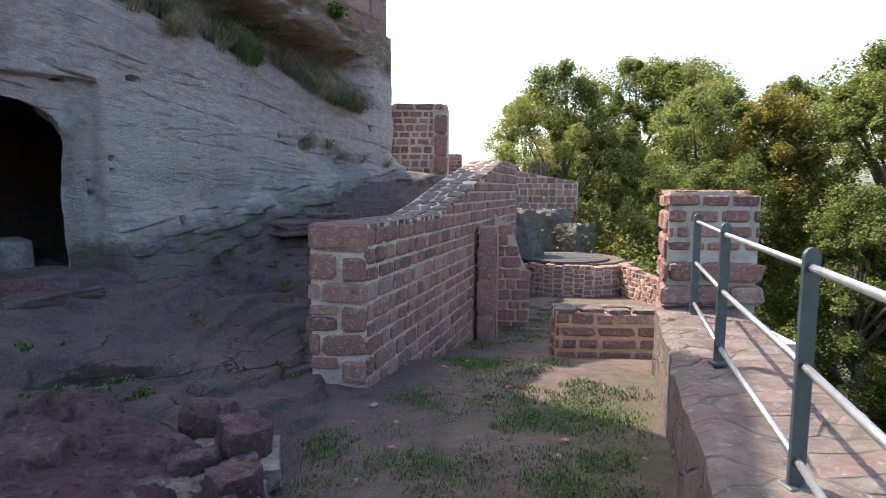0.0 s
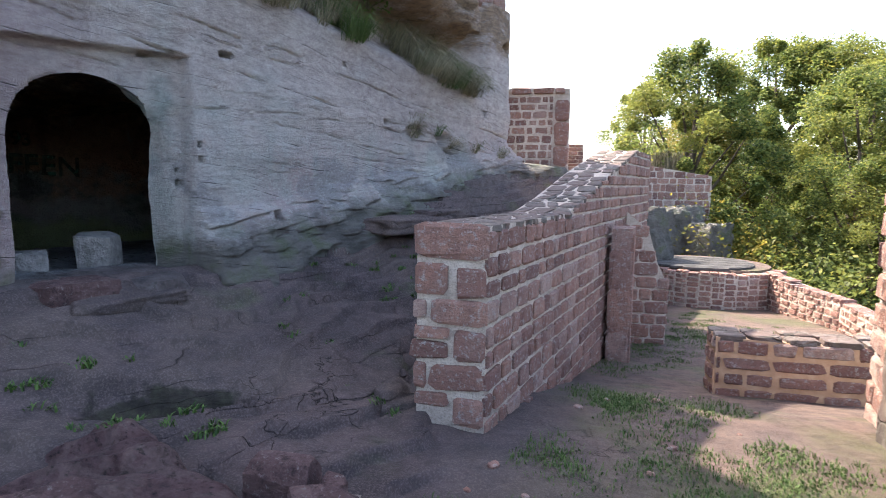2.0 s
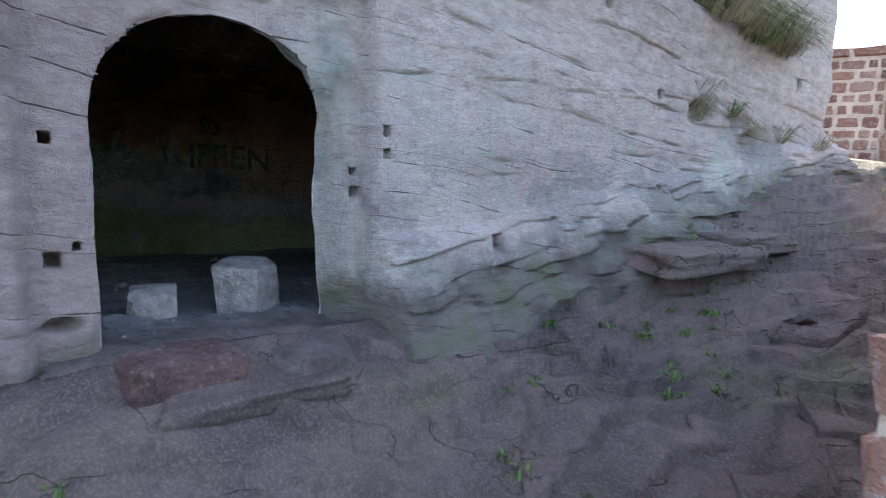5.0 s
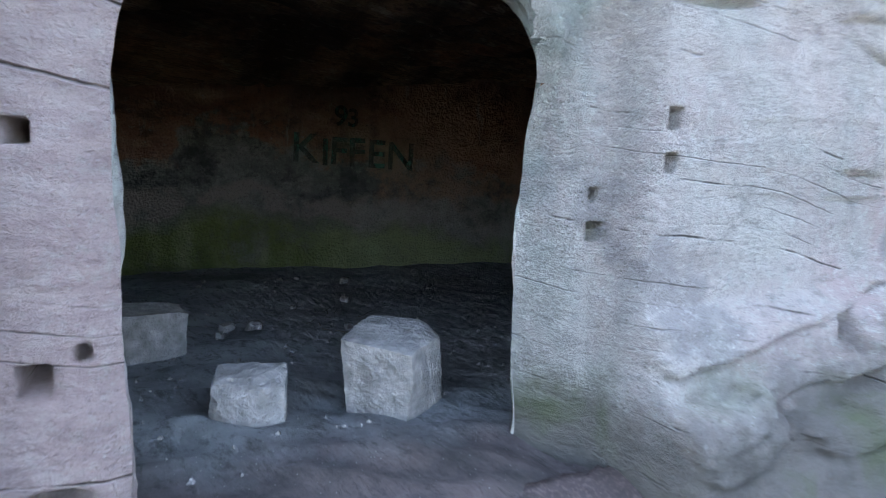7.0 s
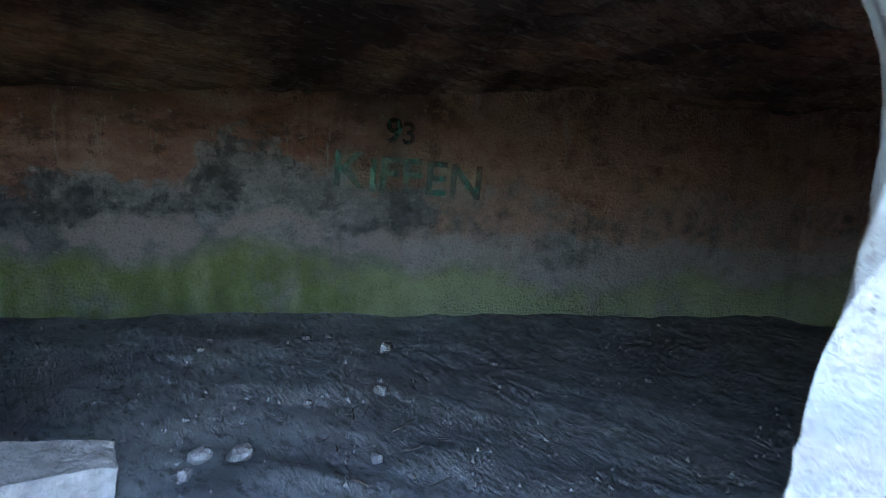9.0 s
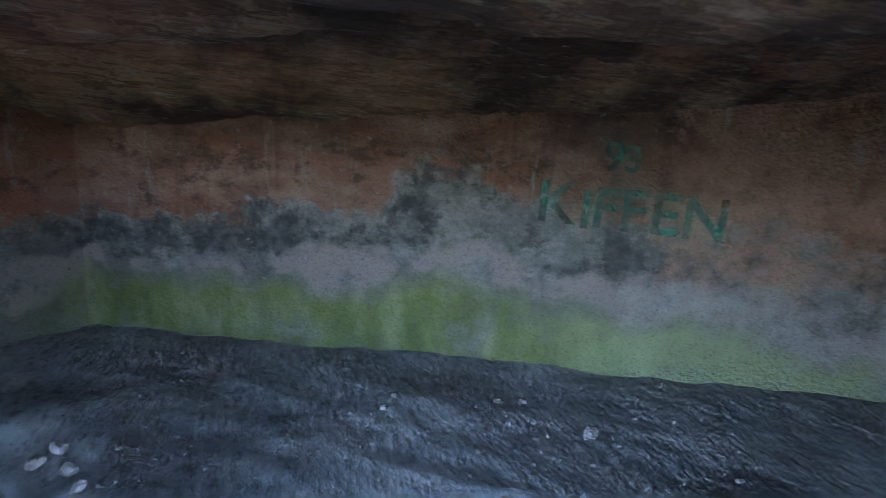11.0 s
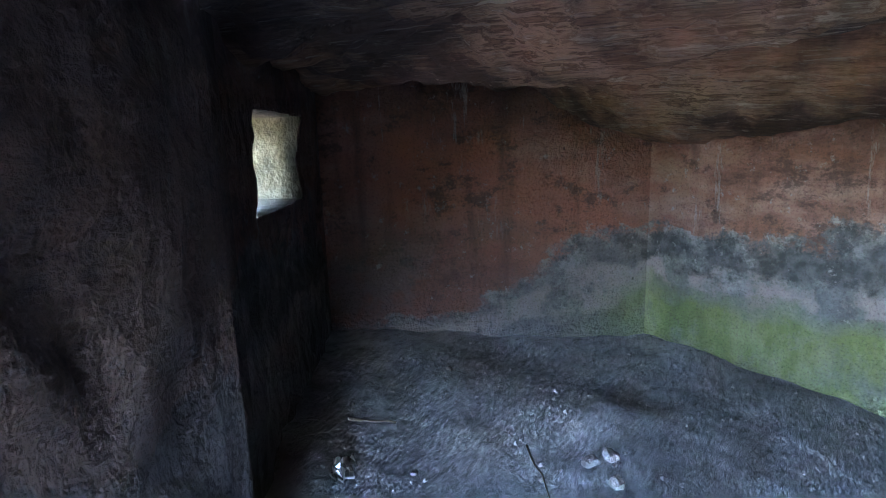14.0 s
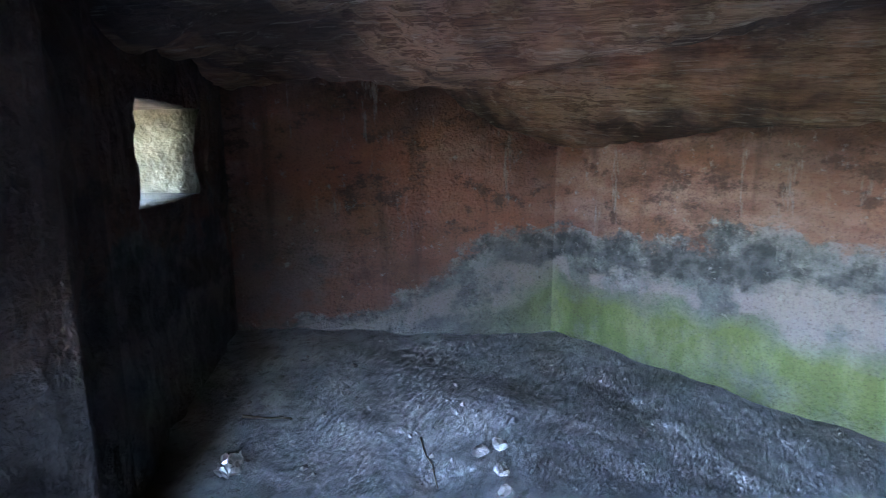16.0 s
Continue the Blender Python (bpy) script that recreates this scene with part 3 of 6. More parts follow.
def jamb_stone():
    """Pale carved stone, stained sea-green above."""
    n = Nodes("green_stained_carved_stone")
    x, y, z = n.xyz()
    c = n.ramp(n.noise(4, 8, rough=0.68), (0.32, (0.33, 0.29, 0.28)), (0.5, (0.47, 0.44, 0.42)), (0.68, (0.60, 0.57, 0.55)))
    c = n.mix(n.ramp(n.noise(2.1, 5, n.stretch(1, 1, 1, shift=(2, 0, 1))), (0.5, 0.0), (0.64, 0.7)), c, (0.46, 0.34, 0.335))
    tint = n.math("ADD", n.math("MULTIPLY", z, 0.3), n.math("MULTIPLY", n.noise(3.5, 7, n.stretch(1, 1, 0.5), 0.68), 0.7))
    c = n.mix(n.ramp(tint, (0.78, 0.0), (1.0, 0.7)), c, n.ramp(n.noise(11, 6), (0.35, (0.14, 0.20, 0.185)), (0.6, (0.30, 0.36, 0.34))))
    c = n.mix(n.ramp(n.noise(24, 8, rough=0.72), (0.36, 0.6), (0.46, 0.0)), c, (0.16, 0.14, 0.135))
    h = n.math("ADD", n.noise(8, 9, rough=0.7), n.math("MULTIPLY", n.cells(20, n.stretch(1, 1, 0.6)), 0.6))
    return n.done(c, h, 0.08, 1.0)


JAMB = jamb_stone()


# ---- helpers for meshes ----
def part(name, bm, material, parent=None, label="", smooth=False):
    me = bpy.data.meshes.new(name)
    bm.to_mesh(me)
    bm.free()
    me.materials.append(material)
    if smooth:
        me.shade_smooth()
    ob = new(name, me)
    ob.parent = parent
    return tagged(ob, label) if label else ob


def sheet(name, verts, faces, material, parent=None, smooth=True):
    me = bpy.data.meshes.new(name)
    me.from_pydata(verts, [], faces)
    me.materials.append(material)
    if smooth:
        me.shade_smooth()
    me.update()
    ob = new(name, me)
    ob.parent = parent
    return ob


def clamp(v, a=0.0, b=1.0):
    return max(a, min(b, v))


def smooth(a, b, v):
    k = clamp((v - a) / (b - a))
    return k * k * (3 - 2 * k)


def curve(v, *knots):
    """Straight lines between knots (at, value)."""
    for (a, p), (b, q) in zip(knots, knots[1:]):
        if v <= b:
            return p + (q - p) * clamp((v - a) / (b - a))
    return knots[-1][1]


def rough3(x, y, z, scale=1.0, octaves=4):
    return noise.fractal(Vector((x, y, z)) * scale, 1.0, 2.0, octaves)


def spread(stretches):
    """Coordinates with the given steps: (from, to, step)."""
    out = []
    for a, b, step in stretches:
        k = max(1, round((b - a) / step))
        out += [a + (b - a) * i / k for i in range(k)]
    return out + [stretches[-1][1]]


# the cliff's own axes: s along it from beside the door, d out of it
CX, CY, UX, UY, NX, NY = -4.38, 4.7, 0.371, 0.9286, 0.9286, -0.371


def cliff_xy(s, d):
    return CX + UX * s + NX * d, CY + UY * s + NY * d


def cliff_sd(x, y):
    return (x - CX) * UX + (y - CY) * UY, (x - CX) * NX + (y - CY) * NY


def cave_floor_z(x, y):
    return 1.17 + 0.038 * x - 0.026 * y


def rock_floor(s, d):
    """Height of the bare rock that slopes down from the cliff's foot."""
    foot = curve(s, (-6, 0.55), (-1, 0.75), (0.2, 0.86), (1.4, 0.86), (2.4, 0.92), (4.5, 1.3), (7, 1.5), (10, 1.55), (14, 1.2))
    k = curve(d, (0, 1.0), (0.35, 0.9), (0.8, 0.6), (1.5, 0.33), (2.2, 0.16), (3.0, 0.0), (5, -0.06))
    lift = smooth(3, 7, s) * 0.45 * smooth(3.2, 0.6, d)
    return -0.1 + (foot + 0.1) * k + lift


def lane_floor(x, y):
    """Height of the lower path between the walls."""
    return curve(y, (-4, 0.0), (3, -0.08), (5.4, -0.15), (6.5, -0.22), (7.8, -0.52), (9.6, -0.78), (12, -0.95), (16, -1.2), (22, -1.4), (30, -1.8))


def wall_line(y):
    """The east face of the middle wall at y."""
    return -0.93 + (y - 5.4) * 0.244


def ground_z(x, y):
    s, d = cliff_sd(x, y)
    if d < -0.06 and -9 < s < 9:
        return 0.2
    wl = wall_line(clamp(y, 4.6, 16)) - 0.3
    side = smooth(wl + 0.25, wl - 0.25, x) if y > 5.2 else smooth(-0.3, -1.6, x)
    z = lane_floor(x, y) * (1 - side) + rock_floor(s, d) * side
    # steps of broken rock layers
    q = rough3(x * 0.6, y * 0.6, 0.3, 1.0, 2) + 0.12 * rough3(x, y, 0.3, 3.0, 3)
    ledge = (z + 0.25 * q) * 8
    z += side * smooth(0.02, 0.25, d) * (((math.floor(ledge) + smooth(0.9, 1.0, ledge % 1)) / 8 - ledge / 8) * 0.8)
    z += 0.018 * rough3(x, y, 0, 1.3, 3) + 0.006 * rough3(x, y, 5, 7, 3)
    # hollow in the rock
    hx, hy = ((x + 2.97) * 0.74 + (y - 4.64) * 0.67) / 0.62, ((y - 4.64) * 0.74 - (x + 2.97) * 0.67) / 0.19
    z -= 0.17 * math.exp(-(hx * hx + hy * hy) ** 2)
    # the slope outside the walls
    out = max(smooth(2.6, 7.0, x - curve(y, (5, 0.0), (8, 0.9), (12, 2.2), (16, 3.2), (24, 3.2))), smooth(24, 32, y))
    return z - 9 * out


gx = spread([(-3000, -60, 420), (-60, -14, 5), (-14, -6, 0.5), (-6, -4.2, 0.07), (-4.2, -0.8, 0.025), (-0.8, 0.6, 0.05), (0.6, 3.2, 0.07), (3.2, 8, 0.4), (8, 60, 3), (60, 3000, 420)])
gy = spread([(-3000, -60, 420), (-60, -6, 4), (-6, 0, 0.4), (0, 1.5, 0.1), (1.5, 2.8, 0.05), (2.8, 8.2, 0.025), (8.2, 13, 0.07), (13, 18, 0.2), (18, 34, 0.8), (34, 90, 5), (90, 3000, 420)])
verts = [(x, y, ground_z(x, y)) for y in gy for x in gx]
nx = len(gx)
faces = [(j * nx + i, j * nx + i + 1, (j + 1) * nx + i + 1, (j + 1) * nx + i) for j in range(len(gy) - 1) for i in range(nx - 1)]
ground = tagged(sheet("ground", verts, faces, EARTH), "bare stepped sandstone and trodden earth with grass patches", "ground", kind="structure")

# ---- the cliff with its door ----
DOOR_L, DOOR_R, SILL, SPRING, CROWN = 0.15, 1.34, 0.62, 1.95, 2.50
HOLES = [(2.43, 1.30, 0.045, 0.06), (1.62, 1.99, 0.025, 0.03), (1.62, 1.86, 0.022, 0.03), (1.50, 1.63, 0.03, 0.03), (1.49, 1.75, 0.02, 0.02), (-0.02, 1.33, 0.032, 0.036), (0.075, 1.385, 0.014, 0.02),
         (-0.02, 1.87, 0.022, 0.025), (-0.215, 2.0, 0.03, 0.065), (4.3, 2.45, 0.04, 0.04), (3.55, 3.05, 0.035, 0.03), (6.8, 2.8, 0.05, 0.05), (1.2, 2.735, 0.06, 0.022), (1.95, 2.86, 0.08, 0.03)]
# cracks along the layers: start and end along the cliff, height at the start, fall per metre, depth
CRACKS = [(-4, 8.5, 3.62, -0.15, 0.05), (-1, 5.5, 2.78, -0.085, 0.03), (1.3, 8, 3.15, -0.11, 0.045), (1.5, 4.4, 2.34, 0.02, 0.025), (2.2, 5.4, 2.32, -0.12, 0.03), (1.6, 3.9, 1.78, -0.03, 0.018),
          (4.2, 8.5, 2.5, -0.13, 0.05), (-4, 0.1, 2.2, -0.02, 0.02), (-4, 0.12, 1.55, 0.01, 0.02), (3.5, 7.0, 1.95, -0.05, 0.03), (-3, 3.0, 3.25, -0.06, 0.03), (-3, 0.1, 1.02, 0.0, 0.015), (0.9, 3.2, 2.02, -0.015, 0.012)]
# shorter ones between them, running with the beds
crack_rnd = random.Random(58)
for k in range(34):
    a = crack_rnd.uniform(-2.4, 7.2)
    CRACKS.append((a, a + crack_rnd.uniform(0.4, 1.9), crack_rnd.uniform(1.25, 3.7) - 0.03 * a, crack_rnd.uniform(-0.14, -0.04), crack_rnd.uniform(0.005, 0.022)))


@functools.lru_cache(maxsize=None)
def crack_lines(s):
    """Where the cracks run at s: height, strength of the lip, depth."""
    out = []
    for a, b, z0, fall, deep in CRACKS:
        if a < s < b:
            k = smooth(a, a + 0.3, s) * smooth(b, b - 0.3, s)
            line = z0 + fall * (s - a) + 0.06 * rough3(s, a, 0, 0.9, 3) + 0.012 * rough3(s, z0, 2, 5, 3)
            out.append((line, k, deep * k * clamp(0.25 + 2.6 * rough3(s * 2.6, z0 * 3, 4, 1, 3), 0, 1.3)))
    return out


def ledge_z(s):
    return curve(s, (-6, 4.1), (1.7, 3.62), (3.4, 3.45), (6.5, 3.1), (7.3, 2.95), (9, 2.6))


def cliff_d(s, z):
    """How far the rock stands out of the cliff's plane."""
    d = 0.05 * rough3(s * 0.5, z * 1.2, 3.1, 1.0, 4) + 0.010 * rough3(s, z * 3 + s * 0.3, 9.7, 2.2, 4)
    dressed = smooth(-0.25, -0.15, s) * smooth(1.75, 1.5, s) * smooth(2.85, 2.6, z)
    d *= 1 - 0.7 * dressed
    d -= 0.11 * smooth(-0.14, -0.11, s) * smooth(1.56, 1.53, s) * smooth(2.69 + 0.06 * s, 2.66 + 0.06 * s, z)
    d -= 0.06 * smooth(1.30, 1.36, s) * smooth(1.58, 1.5, s) * smooth(2.4, 2.2, z)
    d -= max(0, -0.6 - s) * 0.55
    for line, k, deep in crack_lines(s):
        up = z - line
        if -0.04 < up < 0.25:
            d -= deep * math.exp(-((up + 0.002) / 0.008) ** 2)
            d += 0.004 * k * smooth(0.0, 0.014, up) * smooth(0.25, 0.04, up)
    # worn, rounded arris of the door
    l, r = door_half(min(z, CROWN - 0.02))
    d -= 0.22 * smooth(2.42, 1.85, z) * clamp(1 - (s - r) / 0.15) ** 1.6 * (s > 0.7) + 0.03 * smooth(0.06, 0.0, l - s) * (s < 0.7)
    # jutting foot of the rock beside the door
    foot = smooth(1.52, 1.62, s)
    low = z - 0.17 * max(0, s - 1.6) + 0.10 * rough3(s * 0.8, 5, 2, 1, 3)
    t = clamp((1.30 - low - 0.05 * rough3(s * 2.5, z * 2, 6, 1, 3)) / 0.6) * 7
    d += foot * (0.08 * smooth(1.42, 1.34, z) + 0.40 * (0.5 * t + 0.5 * (math.floor(t) + smooth(0.0, 0.3, t % 1))) / 9 * (1 + 0.35 * rough3(s * 1.6, math.floor(t) * 0.4, 2, 1, 3)))
    d += foot * 0.05 * smooth(0.1, 1.0, t) * noise.cell(Vector((s * 2.4 + 0.25 * rough3(s, z, 1, 4, 2) + 3.7 * math.floor(t), math.floor(t) * 1.7, 3)))
    # grassy shelf, the overhang above it and the smooth rock to the north
    up = z - ledge_z(s)
    if up > -0.1:
        d -= 0.55 * smooth(-0.1, 0.35, up) * smooth(7.0, 6.3, s)
        hang = smooth(0.62, 0.72, up) * smooth(1.4, 1.2, up) * smooth(2.6, 3.6, s) * smooth(6.5, 5.9, s)
        d += hang * (0.85 + 0.22 * rough3(s * 1.3, z * 5, 7, 1, 4))
        d -= 0.6 * smooth(4.60, 4.66, z) * smooth(5.0, 5.3, s)
    # the corner at the north end
    d -= smooth(7.5, 8.3, s) * 0.35 * smooth(1.8, 2.4, z) + max(0, s - 7.95) * 2.2 * smooth(2.0, 2.3, z)
    # worn caves above the ledge at the north
    for hs, hz, r in ((4.95, 2.35, 0.16), (5.95, 2.12, 0.2), (5.6, 2.3, 0.12), (7.6, 4.0, 0.12), (0.0, 1.02, 0.05)):
        q = ((s - hs) / (r * 1.3)) ** 2 + ((z - hz) / (r * 0.7)) ** 2
        d -= 0.16 * math.exp(-q * q)
    for hs, hz, hw, hh in HOLES:
        if abs(s - hs) < hw and abs(z - hz) < hh:
            d -= 0.22
    return d


def door_half(z):
    """Left and right edge of the opening at height z."""
    l = DOOR_L + 0.012 * rough3(z * 3, 1, 1, 1, 3)
    r = DOOR_R + 0.022 * rough3(z * 3, 8, 1, 1, 3) + 0.03 * smooth(1.2, 0.9, z) - 0.03 * smooth(1.3, 1.9, z)
    if z > SPRING:
        k = clamp((z - SPRING) / (CROWN - SPRING))
        w = math.sqrt(max(0.0, 1 - k ** 2.3))
        mid = 0.70
        l, r = mid - (mid - l) * w, mid + (r - mid) * w
    return l, r


def build_cliff():
    ss = spread([(-9, -1, 0.16), (-1, 3.2, 0.03), (3.2, 5.5, 0.05), (5.5, 9.6, 0.08)])
    zz = spread([(0.0, 0.5, 0.1), (0.5, 0.9, 0.02), (0.9, 3.4, 0.0105), (3.4, 4.8, 0.035), (4.8, 6.4, 0.2)])
    for hs, hz, hw, hh in HOLES:
        for lines, c, w in ((ss, hs, hw), (zz, hz, hh)):
            for e in (c - w, c + w):
                lines[:] = [v for v in lines if abs(v - e) > 0.012] + [e - 0.004, e + 0.004]
            lines.sort()
    bm = bmesh.new()
    grid = []
    for z in zz:
        row = []
        l, r = door_half(z)
        for s in ss:
            q = s
            if SILL < z < CROWN:
                if abs(s - l) < 0.016:
                    q = l
                elif abs(s - r) < 0.016:
                    q = r
            h = z
            if SPRING + 0.2 < z and DOOR_L < s < DOOR_R:
                w = clamp(abs(s - 0.70) / (0.70 - DOOR_L if s < 0.70 else DOOR_R - 0.03 - 0.70))
                crown = SPRING + (CROWN - SPRING) * (1 - w * w) ** (1 / 2.3)
                if abs(z - crown) < 0.015:
                    h, q = crown, s
            x, y = cliff_xy(q, cliff_d(q, h))
            row.append(bm.verts.new((x, y, h)))
        grid.append(row)
    for j in range(len(zz) - 1):
        zc = (zz[j] + zz[j + 1]) / 2
        l, r = door_half(zc)
        for i in range(len(ss) - 1):
            sc = (ss[i] + ss[i + 1]) / 2
            if SILL < zc < CROWN and l < sc < r or -3.4 < sc < -2.7 and 1.95 < zc < 2.5:
                continue
            bm.faces.new((grid[j][i], grid[j][i + 1], grid[j + 1][i + 1], grid[j + 1][i]))
    bmesh.ops.recalc_face_normals(bm, faces=bm.faces)
    # the reveal of the door: rings from the arris inwards, wider at the back
    outline = [(door_half(z)[0], z, -1, 0) for z in spread([(SILL, SPRING, 0.02)])]
    for k in range(1, 40):
        a = math.pi * k / 40
        u, w = -math.cos(a), math.sin(a) ** (2 / 2.3)
        l, r = door_half(SPRING)
        outline.append((0.70 + (u * (0.70 - l) if u < 0 else u * (r - 0.70)), SPRING + (CROWN - SPRING) * w, u, math.sin(a)))
    outline += [(door_half(z)[1], z, 1, 0) for z in reversed(spread([(SILL, SPRING, 0.02)]))]
    rings = []
    for k in range(12):
        t = k / 11
        ring = []
        for s, z, us, uz in outline:
            start = cliff_d(s + 0.002 * us, z + 0.002 * uz)
            rough = 0.030 * rough3(s * 2 + us * 3, z * 3.2, t * 1.2, 1, 4) + 0.008 * rough3(s * 9, z * 9, t * 5, 1, 3)
            wide = 0.004 * (1 - t * 6) if t < 0.16 else 0.08 * (t - 0.16)
            wide += rough * smooth(0.0, 0.3, t)
            x, y = cliff_xy(s + us * wide, start * (1 - t) - 0.36 * t)
            ring.append(bm.verts.new((x, y, z + uz * wide)))
        rings.append(ring)
    for p, q in zip(rings, rings[1:]):
        for k in range(len(outline) - 1):
            bm.faces.new((p[k], q[k], q[k + 1], p[k + 1])).material_index = 1
    bm.normal_update()
    cliff = part("cliff", bm, SANDSTONE, smooth=True)
    cliff.data.materials.append(JAMB)
    tagged(cliff, "pale layered sandstone cliff with a carved arched doorway", "cliff", kind="structure")
    return cliff


cliff = build_cliff()


def slab(name, corners, z0, z1, material, label, category, parent=None):
    """An upright prism on a plan."""
    bm = bmesh.new()
    a = [bm.verts.new((x, y, z0)) for x, y in corners]
    b = [bm.verts.new((x, y, z1)) for x, y in corners]
    n = len(a)
    bm.faces.new(b), bm.faces.new(a[::-1])
    for i in range(n):
        bm.faces.new((a[i], a[(i + 1) % n], b[(i + 1) % n], b[i]))
    bmesh.ops.recalc_face_normals(bm, faces=bm.faces)
    ob = part(name, bm, material, parent)
    if not parent:
        tagged(ob, label, category, kind="structure")
    return ob


# rock behind the face, over and round the chamber
slab("rock_mass_top", [cliff_xy(s, d) for s, d in ((-9, -5.6), (-3, -2.1), (-0.5, -0.85), (7.5, -0.85), (7.9, -8), (-9, -8))], 3.3, 6.1, SANDSTONE, "bulk of the sandstone rock above the chamber", "cliff")
# unseen mass, sized to put the shadow's edge on parapet and path
slab("rock_mass_upper", [cliff_xy(s, d) for s, d in ((-1.6, -1.6), (-0.5, -1.0), (4.2, -1.0), (4.4, -8), (-1.6, -8))], 6.1, 10.0, SANDSTONE, "unseen upper bulk added to cast the cliff's shadow", "cliff")
slab("rock_mass_back", [cliff_xy(s, d) for s, d in ((-9, -6.3), (9.5, -6.3), (9.5, -9), (-9, -9))], -1, 3.3, SANDSTONE, "bulk of the sandstone rock behind the chamber", "cliff")
slab("rock_mass_north", [cliff_xy(s, d) for s, d in ((7.2, -0.6), (9.3, -2.4), (9.5, -6.3), (6.8, -6.3))], -1, 3.3, SANDSTONE, "bulk of the sandstone rock north of the chamber", "cliff")

# ---- the chamber ----
DOOR_IN_L, DOOR_IN_R = cliff_xy(0.05, -0.33), cliff_xy(1.44, -0.33)
PLAN = [DOOR_IN_R, cliff_xy(6.2, -0.5), (-6.15, 11.7), (-9.94, 4.37), (-8.22, 2.29), (-6.38, 3.62), (-6.1, 3.83), (-5.82, 4.33), DOOR_IN_L]
WIN = (0.36, 0.78, 1.97, 2.50)


def roof_z(x, y):
    s, d = cliff_sd(x, y)
    z = 2.78 + 0.05 * rough3(x, y, 1, 0.5, 3)
    z -= 0.42 * smooth(1.2, 0.0, d + 5.0) + 0.12 * smooth(0.35, 0.0, -d - 0.5)
    a, b = cliff_sd(x, y)
    q = rough3(a * 0.35, b * 1.5, 6, 1, 4) * 6
    return z + 0.2 * (math.floor(q) + smooth(0.75, 1.0, q % 1)) / 6 + 0.02 * rough3(x * 0.7, y * 2, 0, 3, 4)


def chamber_wall(name, a, b, window=None, label="damp-stained carved sandstone wall with moss at the foot", material=None):
    (ax, ay), (bx, by) = a, b
    length = math.hypot(bx - ax, by - ay)
    ox, oy = (by - ay) / length, -(bx - ax) / length
    ss = spread([(0, length, 0.06)])
    zz = spread([(0, 1, 1 / 38)])
    if window:
        k0, k1 = window[0] * length, window[1] * length
    bm = bmesh.new()
    grid = []
    for t in zz:
        row = []
        for s in ss:
            x, y = ax + (bx - ax) * s / length, ay + (by - ay) * s / length
            z = cave_floor_z(x, y) - 0.28 + t * 2.4
            push = (0.035 + 0.05 * (material == SHADEWALL)) * rough3(x, y, z * 1.3, 1.1, 4) + 0.014 * rough3(x, y, z, 6, 3) + 0.03 * (material in (SHADEWALL, DIMWALL)) * rough3(x, y, z * 0.6, 7, 3)
            push *= min(1, s / 0.2, (length - s) / 0.2)
            row.append(bm.verts.new((x - ox * push, y - oy * push, z)))
        grid.append(row)
    for j in range(len(zz) - 1):
        for i in range(len(ss) - 1):
            f = (grid[j][i], grid[j][i + 1], grid[j + 1][i + 1], grid[j + 1][i])
            if window:
                sc, zc = (ss[i] + ss[i + 1]) / 2, (f[0].co.z + f[2].co.z) / 2
                if k0 < sc < k1 and window[2] < zc < window[3]:
                    continue
            bm.faces.new(f)
    if window:
        rim = [e for e in bm.edges if e.is_boundary and all(0.05 < v.co.z - window[2] + 0.2 < 0.9 for v in e.verts)
               and all(0.03 < math.hypot(v.co.x - ax, v.co.y - ay) / length < 0.97 for v in e.verts)]
        for k in range(6):
            ext = bmesh.ops.extrude_edge_only(bm, edges=rim)["geom"]
            rim = [g for g in ext if isinstance(g, bmesh.types.BMEdge) and g.is_boundary]
            for v in {v for e in rim for v in e.verts}:
                v.co += Vector((ox, oy, 0)) * 0.14 + Vector((0, 0, 0.012 * rough3(*v.co, 5, 2)))
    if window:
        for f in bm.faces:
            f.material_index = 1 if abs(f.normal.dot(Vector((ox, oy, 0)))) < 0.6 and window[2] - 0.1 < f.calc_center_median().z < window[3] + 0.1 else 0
    ob = part(name, bm, material, smooth=True)
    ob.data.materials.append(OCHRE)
    return tagged(ob, label, "wall", kind="structure")


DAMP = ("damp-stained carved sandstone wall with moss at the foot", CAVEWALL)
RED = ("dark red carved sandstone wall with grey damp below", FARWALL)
# walls on the door and window side: rock with shade painted in
SHADED = ("brown pick-marked sandstone wall with shade painted in", SHADEWALL)
DIM = ("brown carved sandstone wall with a small window, shade painted in", DIMWALL)
SKINS = [SHADED, DAMP, DAMP, RED, DIM, SHADED, SHADED, SHADED]
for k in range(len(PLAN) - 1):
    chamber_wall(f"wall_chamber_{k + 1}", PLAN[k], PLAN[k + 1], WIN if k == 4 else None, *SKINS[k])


def inside_grid(height, step, name, material, label, category, x0=-10.6, x1=-2.0, y0=1.6, y1=11.6, keep=None):
    xs, ys = spread([(x0, x1, step)]), spread([(y0, y1, step)])
    n = len(xs)
    verts = [(x, y, height(x, y)) for y in ys for x in xs]
    faces = [(j * n + i, j * n + i + 1, (j + 1) * n + i + 1, (j + 1) * n + i) for j in range(len(ys) - 1) for i in range(n - 1) if keep(xs[i], ys[j])]
    return tagged(sheet(name, verts, faces, material), label, category, kind="structure")


GROOVE = [(-7.57 + 0.03 * t + 0.012 * t * t * 0.35, 4.01 + 0.075 * t + 0.05 * math.sin(t * 1.9)) for t in range(11)]


